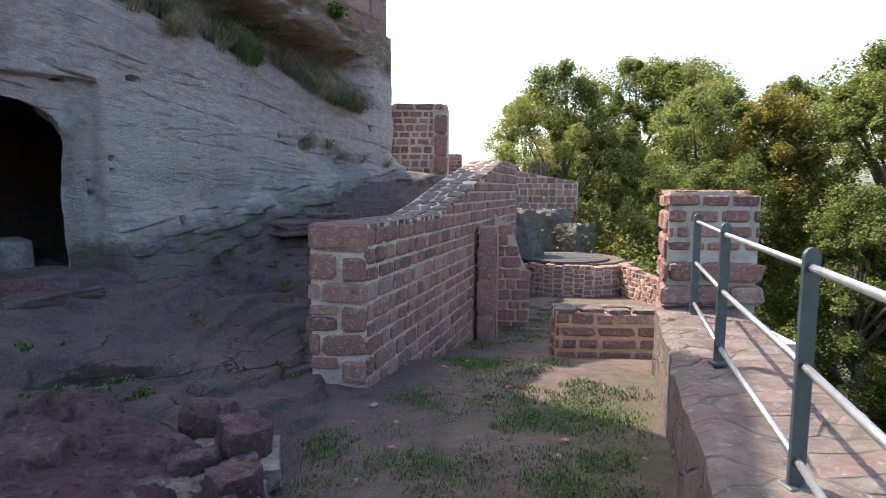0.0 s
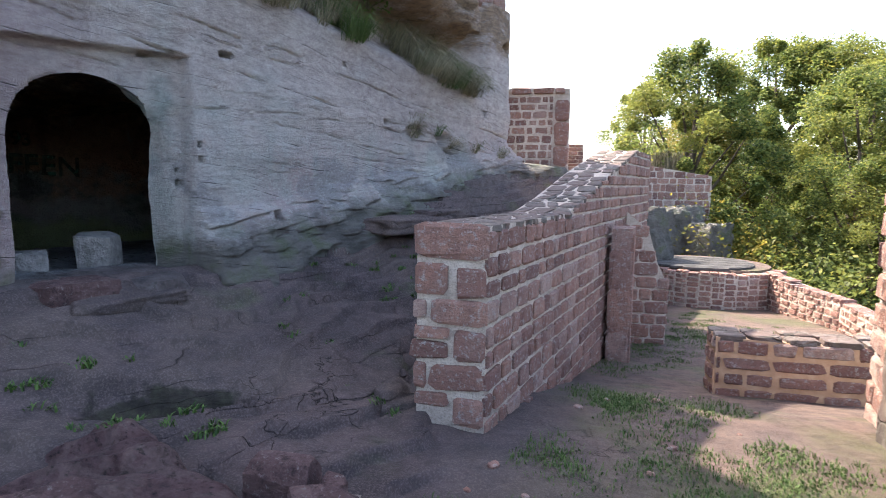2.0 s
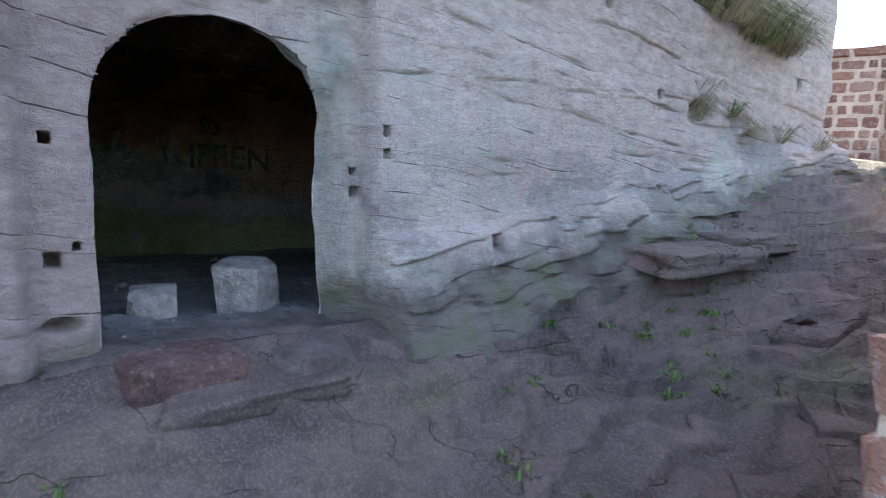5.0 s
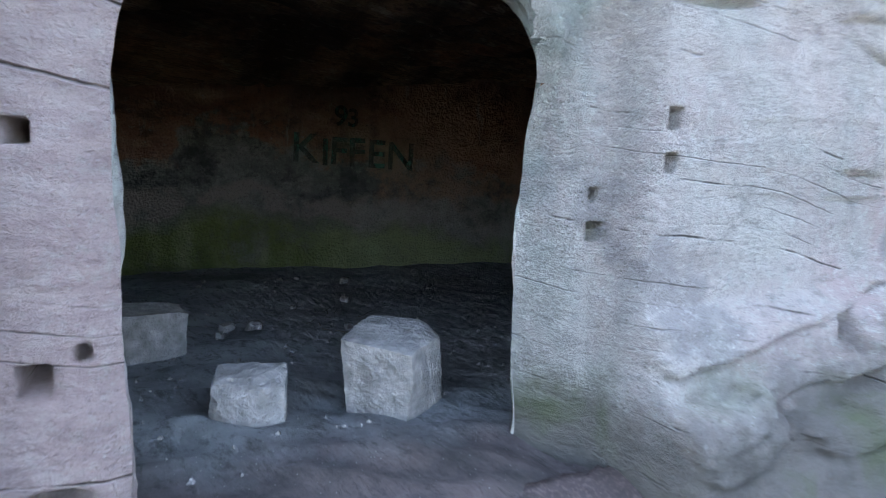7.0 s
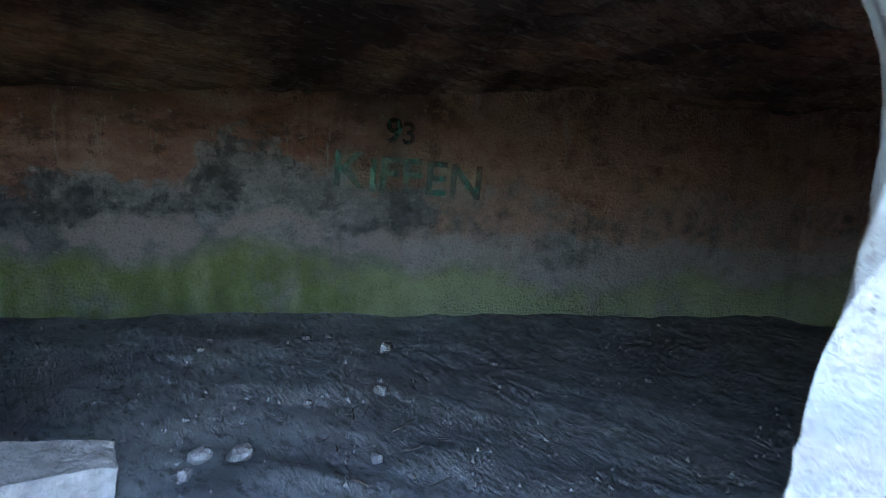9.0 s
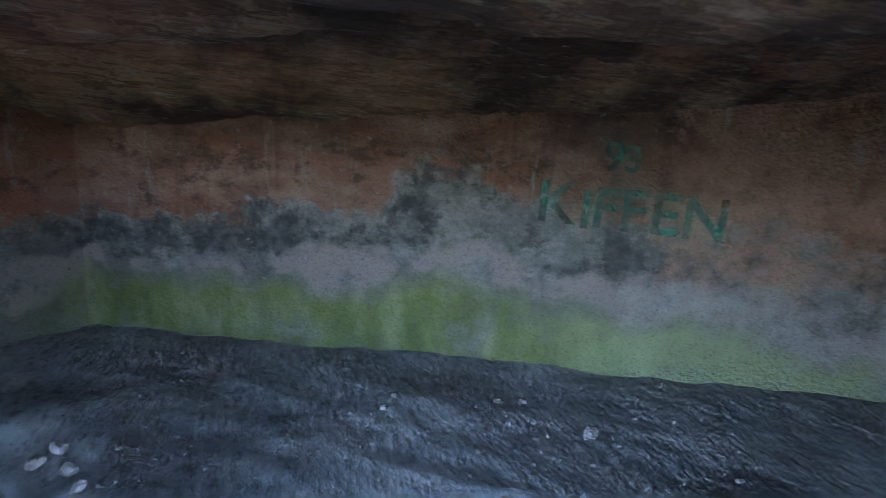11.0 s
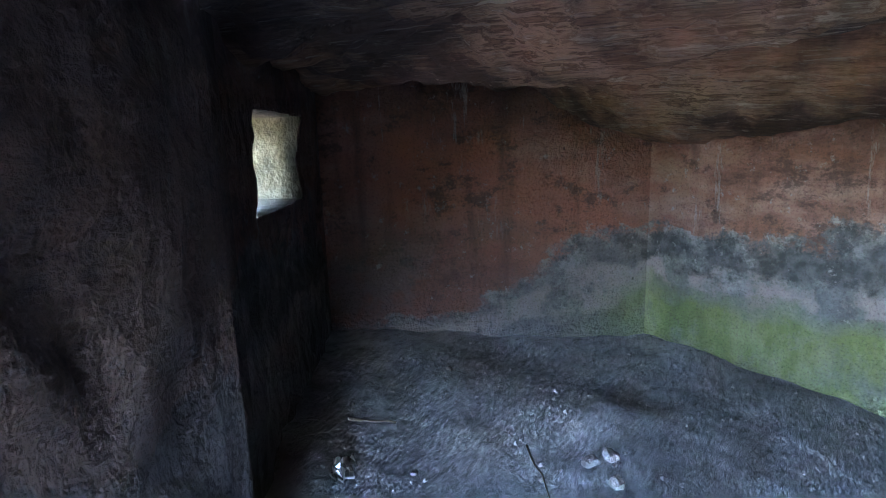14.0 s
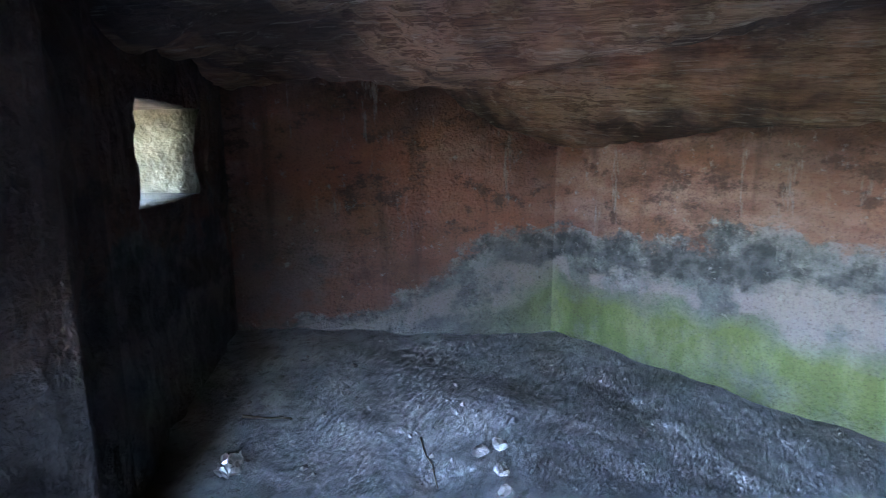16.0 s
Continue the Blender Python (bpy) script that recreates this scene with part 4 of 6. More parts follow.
def soil_z(x, y):
    s, d = cliff_sd(x, y)
    z = cave_floor_z(x, y) + 0.04 * rough3(x, y, 0, 1.2, 4) + 0.02 * rough3(x * 2, y, 3, 2.4, 4) - 0.4 * smooth(0.0, 0.12, d)
    a, b = 0.83 * x + 0.56 * y, -0.56 * x + 0.83 * y
    z -= 0.12 * smooth(-2.8, -4.6, d) * smooth(7.8, 4.2, y)
    z += (0.032 * (1 - abs(rough3(a * 0.7, b * 2.0, 6, 1.0, 3))) ** 3 - 0.02) * smooth(-4.9, -4.2, d)
    if -7.8 < x < -6.9 and 3.8 < y < 5.0:
        g = min(math.hypot(x - gx0, y - gy0) for gx0, gy0 in GROOVE)
        z -= 0.05 * math.exp(-(g / 0.06) ** 2) * (0.5 + 0.9 * rough3(x, y, 2, 5, 3))
    pit = ((x + 7.45) / 0.42) ** 2 + ((y - 4.55) / 0.26) ** 2
    z -= 0.07 * math.exp(-pit * pit)
    return z


inside_grid(soil_z, 0.035, "floor_chamber", CAVESOIL, "dusty grey trodden chamber floor with litter", "floor", keep=lambda x, y: -5.4 < cliff_sd(x, y)[1] < (0.12 if -0.1 < cliff_sd(x, y)[0] < 1.5 else -0.2) and y > 1.8)
inside_grid(roof_z, 0.06, "ceiling", CAVEROOF, "low layered red sandstone ceiling of the chamber", "ceiling", keep=lambda x, y: -5.6 < cliff_sd(x, y)[1] < -0.22)

# ---- masonry ----
def stone_meshes(material, count=10, seed=4):
    rnd = random.Random(seed)
    out = []
    for k in range(count):
        bm = bmesh.new()
        bmesh.ops.create_cube(bm, size=1.0)
        bmesh.ops.bevel(bm, geom=bm.edges[:], offset=0.13, segments=1, affect="EDGES")
        for v in bm.verts:
            v.co += Vector((rnd.uniform(-1, 1), rnd.uniform(-1, 1), rnd.uniform(-1, 1))) * 0.055
        me = bpy.data.meshes.new("stone")
        bm.to_mesh(me)
        bm.free()
        me.materials.append(material)
        out.append(me)
    return out


STONES, SLAB_STONES = stone_meshes(REDSTONE), stone_meshes(SLAB, 10, 9)


def lay(parent, origin, along, out, length, z0, top, course, stone_len, seed, joint=0.022, deep=0.10, proud=0.012, name="stone", foot=None, start=None, material=None):
    """Courses of stones on a wall's face. top(s): height of the wall there; foot(s): height of its base."""
    rnd = random.Random(seed)
    along, out = Vector(along).normalized(), Vector(out).normalized()
    z = z0
    n = 0
    while z < z0 + 6:
        h = course * rnd.uniform(0.82, 1.18)
        s = -rnd.uniform(0, stone_len) if start is None else start
        any_left = False
        while s < length:
            w = stone_len * rnd.uniform(0.6, 1.5)
            a, b = max(0, s), min(length, s + w)
            s += w
            if b - a < 0.05:
                continue
            mid = (a + b) / 2
            t = top(mid)
            if z < t - 0.04:
                any_left = True
            if z + 0.5 * h > t or (foot and z + h < foot(mid)):
                continue
            hh = min(h, t - z)
            ob = new(name, (STONES if material is None else SLAB_STONES)[rnd.randrange(len(STONES))])
            ob.parent = parent
            c = Vector(origin) + along * mid + out * (proud - deep / 2 + rnd.uniform(-0.006, 0.006)) + Vector((0, 0, z + hh / 2))
            m = Matrix((along, out, (0, 0, 1))).transposed().to_4x4()
            ob.matrix_world = Matrix.Translation(c) @ m @ Matrix.Rotation(rnd.uniform(-0.02, 0.02), 4, "Y") @ Matrix.Diagonal((b - a - joint, deep, hh - joint, 1))
            n += 1
        z += h
        if not any_left:
            break
    return n


def core(name, pts, material, label, category="wall"):
    """A wall's mortared core: plan quads along it with a top and a bottom height. pts: (x0, y0, x1, y1, bottom, top)."""
    bm = bmesh.new()
    rings = []
    for x0, y0, x1, y1, lo, hi in pts:
        rings.append([bm.verts.new(p) for p in ((x0, y0, lo), (x1, y1, lo), (x1, y1, hi), (x0, y0, hi))])
    for a, b in zip(rings, rings[1:]):
        for i in range(4):
            bm.faces.new((a[i], b[i], b[(i + 1) % 4], a[(i + 1) % 4]))
    bm.faces.new(rings[0][::-1]), bm.faces.new(rings[-1])
    bmesh.ops.recalc_face_normals(bm, faces=bm.faces)
    ob = part(name, bm, material)
    return tagged(ob, label, category, kind="structure")


# middle wall: rises northwards in sloping steps
WDX, WDY = 0.2372, 0.9715


def mid_top(s):
    return curve(s, (0, 1.36), (2.1, 1.36), (2.9, 1.5), (4.45, 1.83), (6.7, 2.25), (9, 2.25))


def mid_foot(s):
    return lane_floor(0, 5.4 + s * WDY) - 0.12


knots = [0, 1.0, 2.1, 2.5, 2.9, 3.7, 4.45, 5.5, 6.7, 8.4]
middle_wall = core("middle_wall", [(-0.94 + WDX * s, 5.42 + WDY * s, -1.45 + WDX * s - 0.02 * s, 5.42 + WDY * s, -1.2, mid_top(s)) for s in knots], MORTAR, "rebuilt red sandstone block wall with pale mortar joints, stepping uphill", "wall")
lay(middle_wall, (-0.93, 5.4, 0), (WDX, WDY, 0), (WDY, -WDX, 0), 8.4, -0.95, mid_top, 0.17, 0.28, 11, joint=0.034, foot=mid_foot)
rnd = random.Random(23)
for a, b, lo, hi in ((0, 1.0, 0, 52), (0, 0.48, 58, 100), (0.58, 1.0, 62, 106), (0, 0.18, 112, 136), (0.23, 1.0, 109, 146), (0, 0.5, 150, 166), (0.56, 1.0, 154, 196), (-0.04, 0.5, 171, 196), (0, 0.18, 204, 240), (0.22, 1.0, 204, 240), (0, 0.5, 246, 266), (0.56, 0.98, 252, 294)):
    ob = new("quoin", STONES[rnd.randrange(10)])
    ob.parent = middle_wall
    w, h = (b - a) * 0.52, (hi - lo) * 0.0051
    ob.matrix_world = Matrix.Translation((-1.47 + (a + b) / 2 * 0.53, 5.44, 1.385 - (lo + hi) / 2 * 0.0051)) @ Matrix.Diagonal((w, 0.12, h, 1))

rnd = random.Random(17)
s = 0.02
while s < 8.3:
    w = rnd.uniform(0.16, 0.34)
    cuts = sorted([0.0, rnd.uniform(0.14, 0.22), rnd.uniform(0.3, 0.4), 0.53])
    for a, b in zip(cuts, cuts[1:]):
        m = s + w / 2
        slope = math.atan((mid_top(m + 0.1) - mid_top(m - 0.1)) / 0.2)
        if rnd.random() < 0.04:
            continue
        ob = new("cap_stone", SLAB_STONES[rnd.randrange(10)])
        ob.parent = middle_wall
        a, b = a * (1 + 0.036 * m), b * (1 + 0.036 * m)
        p = Vector((-0.92 + WDX * m - (a + b) / 2, 5.42 + WDY * m + rnd.uniform(-0.03, 0.03), mid_top(m) - 0.018))
        ob.matrix_world = Matrix.Translation(p) @ Matrix.Rotation(-0.24 + rnd.uniform(-0.4, 0.4), 4, "Z") @ Matrix.Rotation(slope, 4, "X") @ Matrix.Diagonal((b - a - rnd.uniform(0.01, 0.04), w - rnd.uniform(0.01, 0.04), 0.06, 1))
    s += w

# buttress on it
buttress = core("buttress", [(0.15, 9.47, 0.41, 9.47, -1.3, 1.08), (0.19, 9.8, 0.48, 9.8, -1.3, 1.1)], REDSTONE, "red sandstone buttress post set against the wall", "buttress")
lay(buttress, (0.13, 9.45, 0), (1, 0, 0), (0, -1, 0), 0.31, -1.0, lambda s: 1.12, 0.62, 0.6, 19, joint=0.012, deep=0.1, proud=0.01, start=0)
lay(buttress, (0.44, 9.46, 0), (0.1, 1, 0), (1, -0.1, 0), 0.34, -1.0, lambda s: 1.12, 0.62, 0.6, 20, joint=0.012, deep=0.1, proud=0.01, start=0)
# stepped end of a wall beyond it
stub = core("wall_stub", [(0.45, 11.0, 0.45, 11.5, -1.3, 1.25), (0.8, 11.0, 0.8, 11.5, -1.3, 0.95), (0.95, 11.0, 0.95, 11.5, -1.3, 0.45), (1.12, 11.0, 1.12, 11.5, -1.3, 0.1)], MORTAR, "broken stepped end of a red sandstone wall", "wall")
lay(stub, (0.4, 10.99, 0), (1, 0, 0), (0, -1, 0), 0.75, -0.95, lambda s: curve(s, (0, 1.25), (0.4, 0.95), (0.55, 0.4), (0.75, 0.05)), 0.2, 0.26, 21)
# low wall across the lane; its mortar's orange stands for bounced sunlight
low_wall = core("low_wall", [(1.14, 7.8, 1.14, 8.2, -0.9, 0.1), (2.9, 7.8, 2.9, 8.2, -0.9, 0.04)], MORTAR_WARMLIT, "knee-high red sandstone wall, bounced warm light painted into its mortar", "wall")
lay(low_wall, (1.13, 7.79, 0), (1, 0, 0), (0, -1, 0), 1.5, -0.56, lambda s: 0.1, 0.17, 0.36, 31, joint=0.05)
lay(low_wall, (1.13, 8.2, 0), (0, -1, 0), (-1, 0, 0), 0.4, -0.56, lambda s: 0.1, 0.17, 0.3, 32, joint=0.05)
rnd = random.Random(33)
x = 1.12
while x < 2.8:
    w = rnd.uniform(0.2, 0.42)
    for y, deep in ((7.9, 0.22), (8.1, 0.2)):
        ob = new("cap_stone", SLAB_STONES[rnd.randrange(10)])
        ob.parent = low_wall
        ob.matrix_world = Matrix.Translation((x + w / 2, y, 0.08 + rnd.uniform(-0.008, 0.012))) @ Matrix.Rotation(rnd.uniform(-0.08, 0.08), 4, "Z") @ Matrix.Diagonal((w - 0.03, deep - 0.02, 0.08, 1))
    x += w

# parapet and its pillar
PARA = [(-0.9, 0.16, 1.2), (1.2, 0.64, 1.58), (3.9, 1.31, 2.22), (6.0, 1.86, 2.78)]


def para_edges(y):
    return curve(y, *[(a, b) for a, b, c in PARA]), curve(y, *[(a, c) for a, b, c in PARA])


def build_parapet():
    """A broad wall with a ragged, slabbed top and a rough inner face."""
    bm = bmesh.new()
    rows = []
    for y in spread([(-0.9, 6.1, 0.07)]):
        a, b = para_edges(y)
        row = []
        for k in range(26):
            if k < 12:
                t = k / 12
                z = -1.6 + 2.12 * t
                x = a + 0.05 - 0.05 * t + 0.035 * rough3(y * 3, z * 3, 1, 1, 3)
            else:
                t = (k - 12) / 13
                x = a + (b - a) * t
                z = 0.53 + 0.022 * rough3(x, y, 4, 2.2, 3) + 0.02 * noise.cell(Vector((x * 2.2 + 0.3 * rough3(y, x, 0, 2, 2), y * 3.3, 1))) - 0.03 * smooth(0.06, 0, min(x - a, b - x))
                x += 0.03 * rough3(y * 2, 3, t * 2, 1.5, 3) * (t < 0.04 or t > 0.96)
            row.append(bm.verts.new((x, y, z)))
        row.append(bm.verts.new((b + 0.05, y, -3.5)))
        rows.append(row)
    for p, q in zip(rows, rows[1:]):
        for i in range(len(p) - 1):
            bm.faces.new((p[i], p[i + 1], q[i + 1], q[i]))
    bm.faces.new(rows[0][::-1]), bm.faces.new(rows[-1])
    bmesh.ops.recalc_face_normals(bm, faces=bm.faces)
    return tagged(part("parapet", bm, SLAB), "broad parapet wall of worn grey-red sandstone", "wall", kind="structure")


build_parapet()
pillar = core("pillar", [(1.96, 6.07, 2.18, 6.9, -1.5, 1.66), (2.4, 6.07, 2.6, 6.9, -1.5, 1.68), (2.84, 6.07, 3.0, 6.9, -2, 1.64)], MORTAR_PALE, "squat mortared red sandstone pillar at the parapet's end", "pillar")
lay(pillar, (1.94, 6.06, 0), (1, 0, 0), (0, -1, 0), 0.92, 1.08, lambda s: 1.67, 0.15, 0.24, 43, joint=0.05, deep=0.12, proud=0.02)
lay(pillar, (1.88, 6.03, 0), (1, 0, 0), (0, -1, 0), 1.04, 0.54, lambda s: 1.09, 0.24, 0.42, 44, joint=0.05, deep=0.16, proud=0.05)
lay(pillar, (2.17, 6.92, 0), (-0.25, -0.968, 0), (-0.968, 0.25, 0), 0.86, -0.8, lambda s: 1.66, 0.22, 0.5, 42, joint=0.04, deep=0.14, proud=0.03)
lay(pillar, (2.0, 6.3, 1.63), (1, 0, 0), (0, -1, 0), 0.8, 0.0, lambda s: 0.09, 0.09, 0.33, 45, joint=0.04, deep=0.36, proud=0.15)

# far terrace: round wall, straight wall behind, boulder
def arc(cx, cy, r, a0, a1, n):
    return [(cx + r * math.cos(radians(a0 + (a1 - a0) * i / n)), cy + r * math.sin(radians(a0 + (a1 - a0) * i / n))) for i in range(n + 1)]


outer, inner = arc(3.0, 17.6, 1.9, 215, 330, 14), arc(3.0, 17.6, 1.5, 215, 330, 14)
round_wall = core("round_wall", [(*o, *i, -1.6, -0.39) for o, i in zip(outer, inner)], MORTAR, "low curved red sandstone wall round a deck", "wall")
for k in range(14):
    (x0, y0), (x1, y1) = outer[k], outer[k + 1]
    lay(round_wall, (x0, y0, 0), (x1 - x0, y1 - y0, 0), (y1 - y0, x0 - x1, 0), math.hypot(x1 - x0, y1 - y0), -1.25, lambda s: -0.32, 0.13, 0.22, 50 + k, start=-0.01, deep=0.3, proud=0.03)
far_wall = core("far_wall", [(1.2, 22.6, 1.2, 23.1, -1.5, 2.5), (4.2, 23.0, 4.2, 23.5, -1.5, 2.0)], MORTAR, "distant red sandstone wall with level courses", "wall")
lay(far_wall, (1.2, 22.6, 0), (3, 0.4, 0), (0.4, -3, 0), 3.0, 0.4, lambda s: 2.5 - 0.16 * s, 0.24, 0.3, 71)
low_far = core("terrace_wall", [(4.1, 16.2, 4.4, 16.4, -2, -0.40), (4.6, 13.5, 4.9, 13.6, -2, -0.50), (4.4, 8.5, 4.7, 8.5, -2.5, -0.48)], MORTAR, "low red sandstone wall at the edge of the slope", "wall")
lay(low_far, (4.1, 16.2, 0), (0.5, -2.7, 0), (-2.7, -0.5, 0), 2.75, -1.2, lambda s: -0.32 - 0.036 * s, 0.13, 0.25, 61, deep=0.3, proud=0.02)
lay(low_far, (4.6, 13.5, 0), (-0.2, -5.0, 0), (-5.0, 0.2, 0), 5.0, -1.1, lambda s: -0.42, 0.13, 0.25, 62, deep=0.3, proud=0.02)

# tower wall piece beside the cliff
tower = core("wall_pier", [(-2.2, 14.0, -2.2, 15.0, 0.5, 3.5), (-1.75, 13.9, -1.75, 15.0, 0.5, 3.68), (-0.55, 13.9, -0.55, 15.0, 0.5, 3.64)], MORTAR, "weathered ruined wall pier of red sandstone", "wall")
lay(tower, (-1.95, 13.9, 0), (1, 0, 0), (0, -1, 0), 1.08, 1.5, lambda s: 3.5, 0.17, 0.24, 81, joint=0.035)
lay(tower, (-0.86, 13.88, 0), (1, 0, 0), (0, -1, 0), 0.32, 1.6, lambda s: 3.5, 0.5, 0.5, 82, joint=0.03, start=0, proud=0.04)
lay(tower, (-1.78, 13.86, 3.52), (1, 0, 0), (0, -1, 0), 1.15, 0.0, lambda s: 0.17, 0.16, 0.6, 83, joint=0.03, deep=0.6, proud=0.04)

# ---- railing ----
def railing():
    root = tagged(new("railing"), "grey-green steel railing with three pale pipes along the parapet", "railing")
    posts = [(0.9, 1.0), (1.28, 2.5), (1.68, 4.15), (2.1, 5.7)]
    turned = Matrix.Rotation(radians(12), 4, "Z")
    for x, y in posts:
        at = Matrix.Translation((x, y, 0.5)) @ turned
        bm = bmesh.new()
        low, ring = [(-0.036, 0.0), (0.036, 0.0)], [(0.036 * math.cos(a), 0.94 + 0.036 * math.sin(a)) for a in [k * math.pi / 8 for k in range(9)]]
        sides = [[bm.verts.new(at @ Vector((u, v, w))) for u, w in low + ring] for v in (-0.007, 0.007)]
        bm.faces.new(sides[0]), bm.faces.new(sides[1][::-1])
        for k in range(len(sides[0])):
            q = (k + 1) % len(sides[0])
            bm.faces.new((sides[0][k], sides[1][k], sides[1][q], sides[0][q]))
        bmesh.ops.recalc_face_normals(bm, faces=bm.faces)
        post = part("post", bm, STEEL, root)
        bm = bmesh.new()
        bmesh.ops.create_cube(bm, size=1.0, matrix=at @ Matrix.Translation((0, 0, 0.03)) @ Matrix.Diagonal((0.10, 0.08, 0.03, 1)))
        bmesh.ops.bevel(bm, geom=bm.edges[:], offset=0.006, segments=1, affect="EDGES")
        part("foot_plate", bm, STEEL, post)
    for h in (0.64, 1.02, 1.40):
        bm = bmesh.new()
        for (x0, y0), (x1, y1) in zip(posts, posts[1:]):
            d = Vector((x1 - x0, y1 - y0, 0))
            bmesh.ops.create_cone(bm, cap_ends=True, segments=10, radius1=0.016, radius2=0.016, depth=d.length, matrix=Matrix.Translation(((x0 + x1) / 2, (y0 + y1) / 2, h)) @ d.to_track_quat("Z", "Y").to_matrix().to_4x4())
        part("rail", bm, ZINC, root, smooth=True)
    return root


railing()


# ---- trees ----
def tree_thing(seed, leaf_material, height=10.0, spread_r=3.5, count=76000, size=0.088):
    rnd = random.Random(seed)
    root = new("tree")
    bm = bmesh.new()

    def limb(a, b, r0, r1):
        d = Vector(b) - Vector(a)
        bmesh.ops.create_cone(bm, cap_ends=True, segments=7, radius1=r0, radius2=r1, depth=d.length, matrix=Matrix.Translation((Vector(a) + Vector(b)) / 2) @ d.to_track_quat("Z", "Y").to_matrix().to_4x4())

    limb((0, 0, -1.5), (0.1, 0, height * 0.45), 0.24, 0.16)
    limb((0.1, 0, height * 0.45), (0, 0.2, height * 0.9), 0.16, 0.03)
    clumps = []
    for k in range(150):
        h = height * rnd.uniform(0.08, 0.97)
        r = spread_r * (1 - ((h / height - 0.45) / 0.62) ** 2) * math.sqrt(rnd.uniform(0.08, 1.0))
        a = rnd.uniform(0, 6.283)
        c = Vector((r * math.cos(a), r * math.sin(a), h))
        clumps.append((c, 0.2 + 0.55 * rnd.random() ** 1.6))
        if k % 5 == 0:
            fork = Vector((c.x * 0.4, c.y * 0.4, h * 0.82)) + Vector((rnd.uniform(-0.2, 0.2), rnd.uniform(-0.2, 0.2), 0))
            limb((0, 0, h * 0.66), fork, 0.06, 0.035), limb(fork, c, 0.035, 0.01)
    part("trunk", bm, BARK, root, smooth=True)
    v, f = [], []
    for k in range(count):
        c, r = rnd.choice(clumps)
        way = Vector((rnd.gauss(0, 1), rnd.gauss(0, 1), rnd.gauss(0.15, 1))).normalized()
        p = c + Vector((way.x, way.y, way.z * 0.95 - 0.12 * (way.x ** 2 + way.y ** 2))) * r * (rnd.random() ** 0.42) * rnd.uniform(0.9, 1.08)
        q = Euler((rnd.uniform(-1, 1), rnd.uniform(-1, 1), rnd.uniform(0, 6.28))).to_matrix() * (size * rnd.uniform(0.6, 1.3))
        n = len(v)
        v += [p + q @ Vector(o) for o in ((-0.5, 0, 0), (0, -0.32, 0.06), (0.55, 0, 0), (0, 0.32, 0.06))]
        f.append((n, n + 1, n + 2, n + 3))
    sheet("crown", v, f, leaf_material, root, False)
    return root


TREES = [tree_thing(1, LEAF, 10, 2.7), tree_thing(2, LEAF, 11, 2.9), tree_thing(3, LEAF_YELLOW, 9.5, 2.1), tree_thing(4, LEAF, 9, 2.8)]
rnd = random.Random(77)
plan = []
for row, (dist, n) in enumerate(((27, 8), (34, 10), (44, 12))):
    for k in range(n):
        a = radians(8 + 62 * k / (n - 1) + rnd.uniform(-2, 2))
        plan.append((dist * math.sin(a) + rnd.uniform(-1, 1), dist * math.cos(a) + rnd.uniform(-1, 1), rnd.randrange(4), rnd.uniform(0.88, 1.06) * (1.0 + 0.06 * row)))
for k, (x, y, kind, size) in enumerate(plan):
    tall = (10.0, 11.0, 9.5, 9.0)[k if k < 4 else kind]
    size = (9.3 + 0.155 * max(y, 15) * (1 + 1.1 * (rnd.random() - 0.62))) / tall / 1.3
    m = pose(x, y, -7.0, 0, 0, rnd.uniform(0, 360)) @ Matrix.Scale(size * 1.3, 4)
    if k < 4:
        ob = TREES[k]
        ob.matrix_world = m
    else:
        ob = copy_thing(TREES[kind], m)
        ob.scale = (size * 1.3,) * 3
    tagged(ob, "broadleaf tree with green crown turning autumn yellow", "tree", "trees on the slope")
for k, (x, y, z, size) in enumerate(((12.5, 19.0, -8.5, 1.05), (15.5, 17.0, -8.5, 1.1), (9.5, 22.0, -8.0, 1.0), (18.0, 13.0, -8.0, 1.1))):
    near_tree = copy_thing(TREES[(0, 3, 1, 2)[k]], pose(x, y, z, 0, 0, 70 * k))
    near_tree.scale = (size,) * 3
    tagged(near_tree, "broadleaf tree on the slope behind the parapet", "tree", "trees on the slope")

# ---- dressed masonry on the rock ----
for s0, s1, zb, dd in ((5.2, 7.62, 4.72, -0.12),):
    x0, y0 = cliff_xy(s0, dd)
    x1, y1 = cliff_xy(s1, dd)
    bx, by = cliff_xy(s0, dd - 0.7)
    cx, cy = cliff_xy(s1, dd - 0.7)
    upper = core("castle_wall", [(x0, y0, bx, by, zb - 0.6, 6.1), (x1, y1, cx, cy, zb - 0.6, 6.1)], SANDSTONE, "castle wall of large dressed pinkish blocks on the rock", "wall")
    lay(upper, (x0, y0, 0), (UX, UY, 0), (NX, NY, 0), s1 - s0, zb - 0.2, lambda s: 6.05, 0.36, 0.62, 91, joint=0.014, deep=0.14, proud=0.02)
brick_pier = core("brick_pier", [(-0.6, 15.3, -0.6, 15.7, 1.0, 2.6), (-0.22, 15.3, -0.22, 15.7, 1.0, 2.58)], MORTAR, "small orange-red brick pier behind the wall", "pier")
lay(brick_pier, (-0.6, 15.29, 0), (1, 0, 0), (0, -1, 0), 0.38, 1.8, lambda s: 2.6, 0.09, 0.22, 92, joint=0.015)


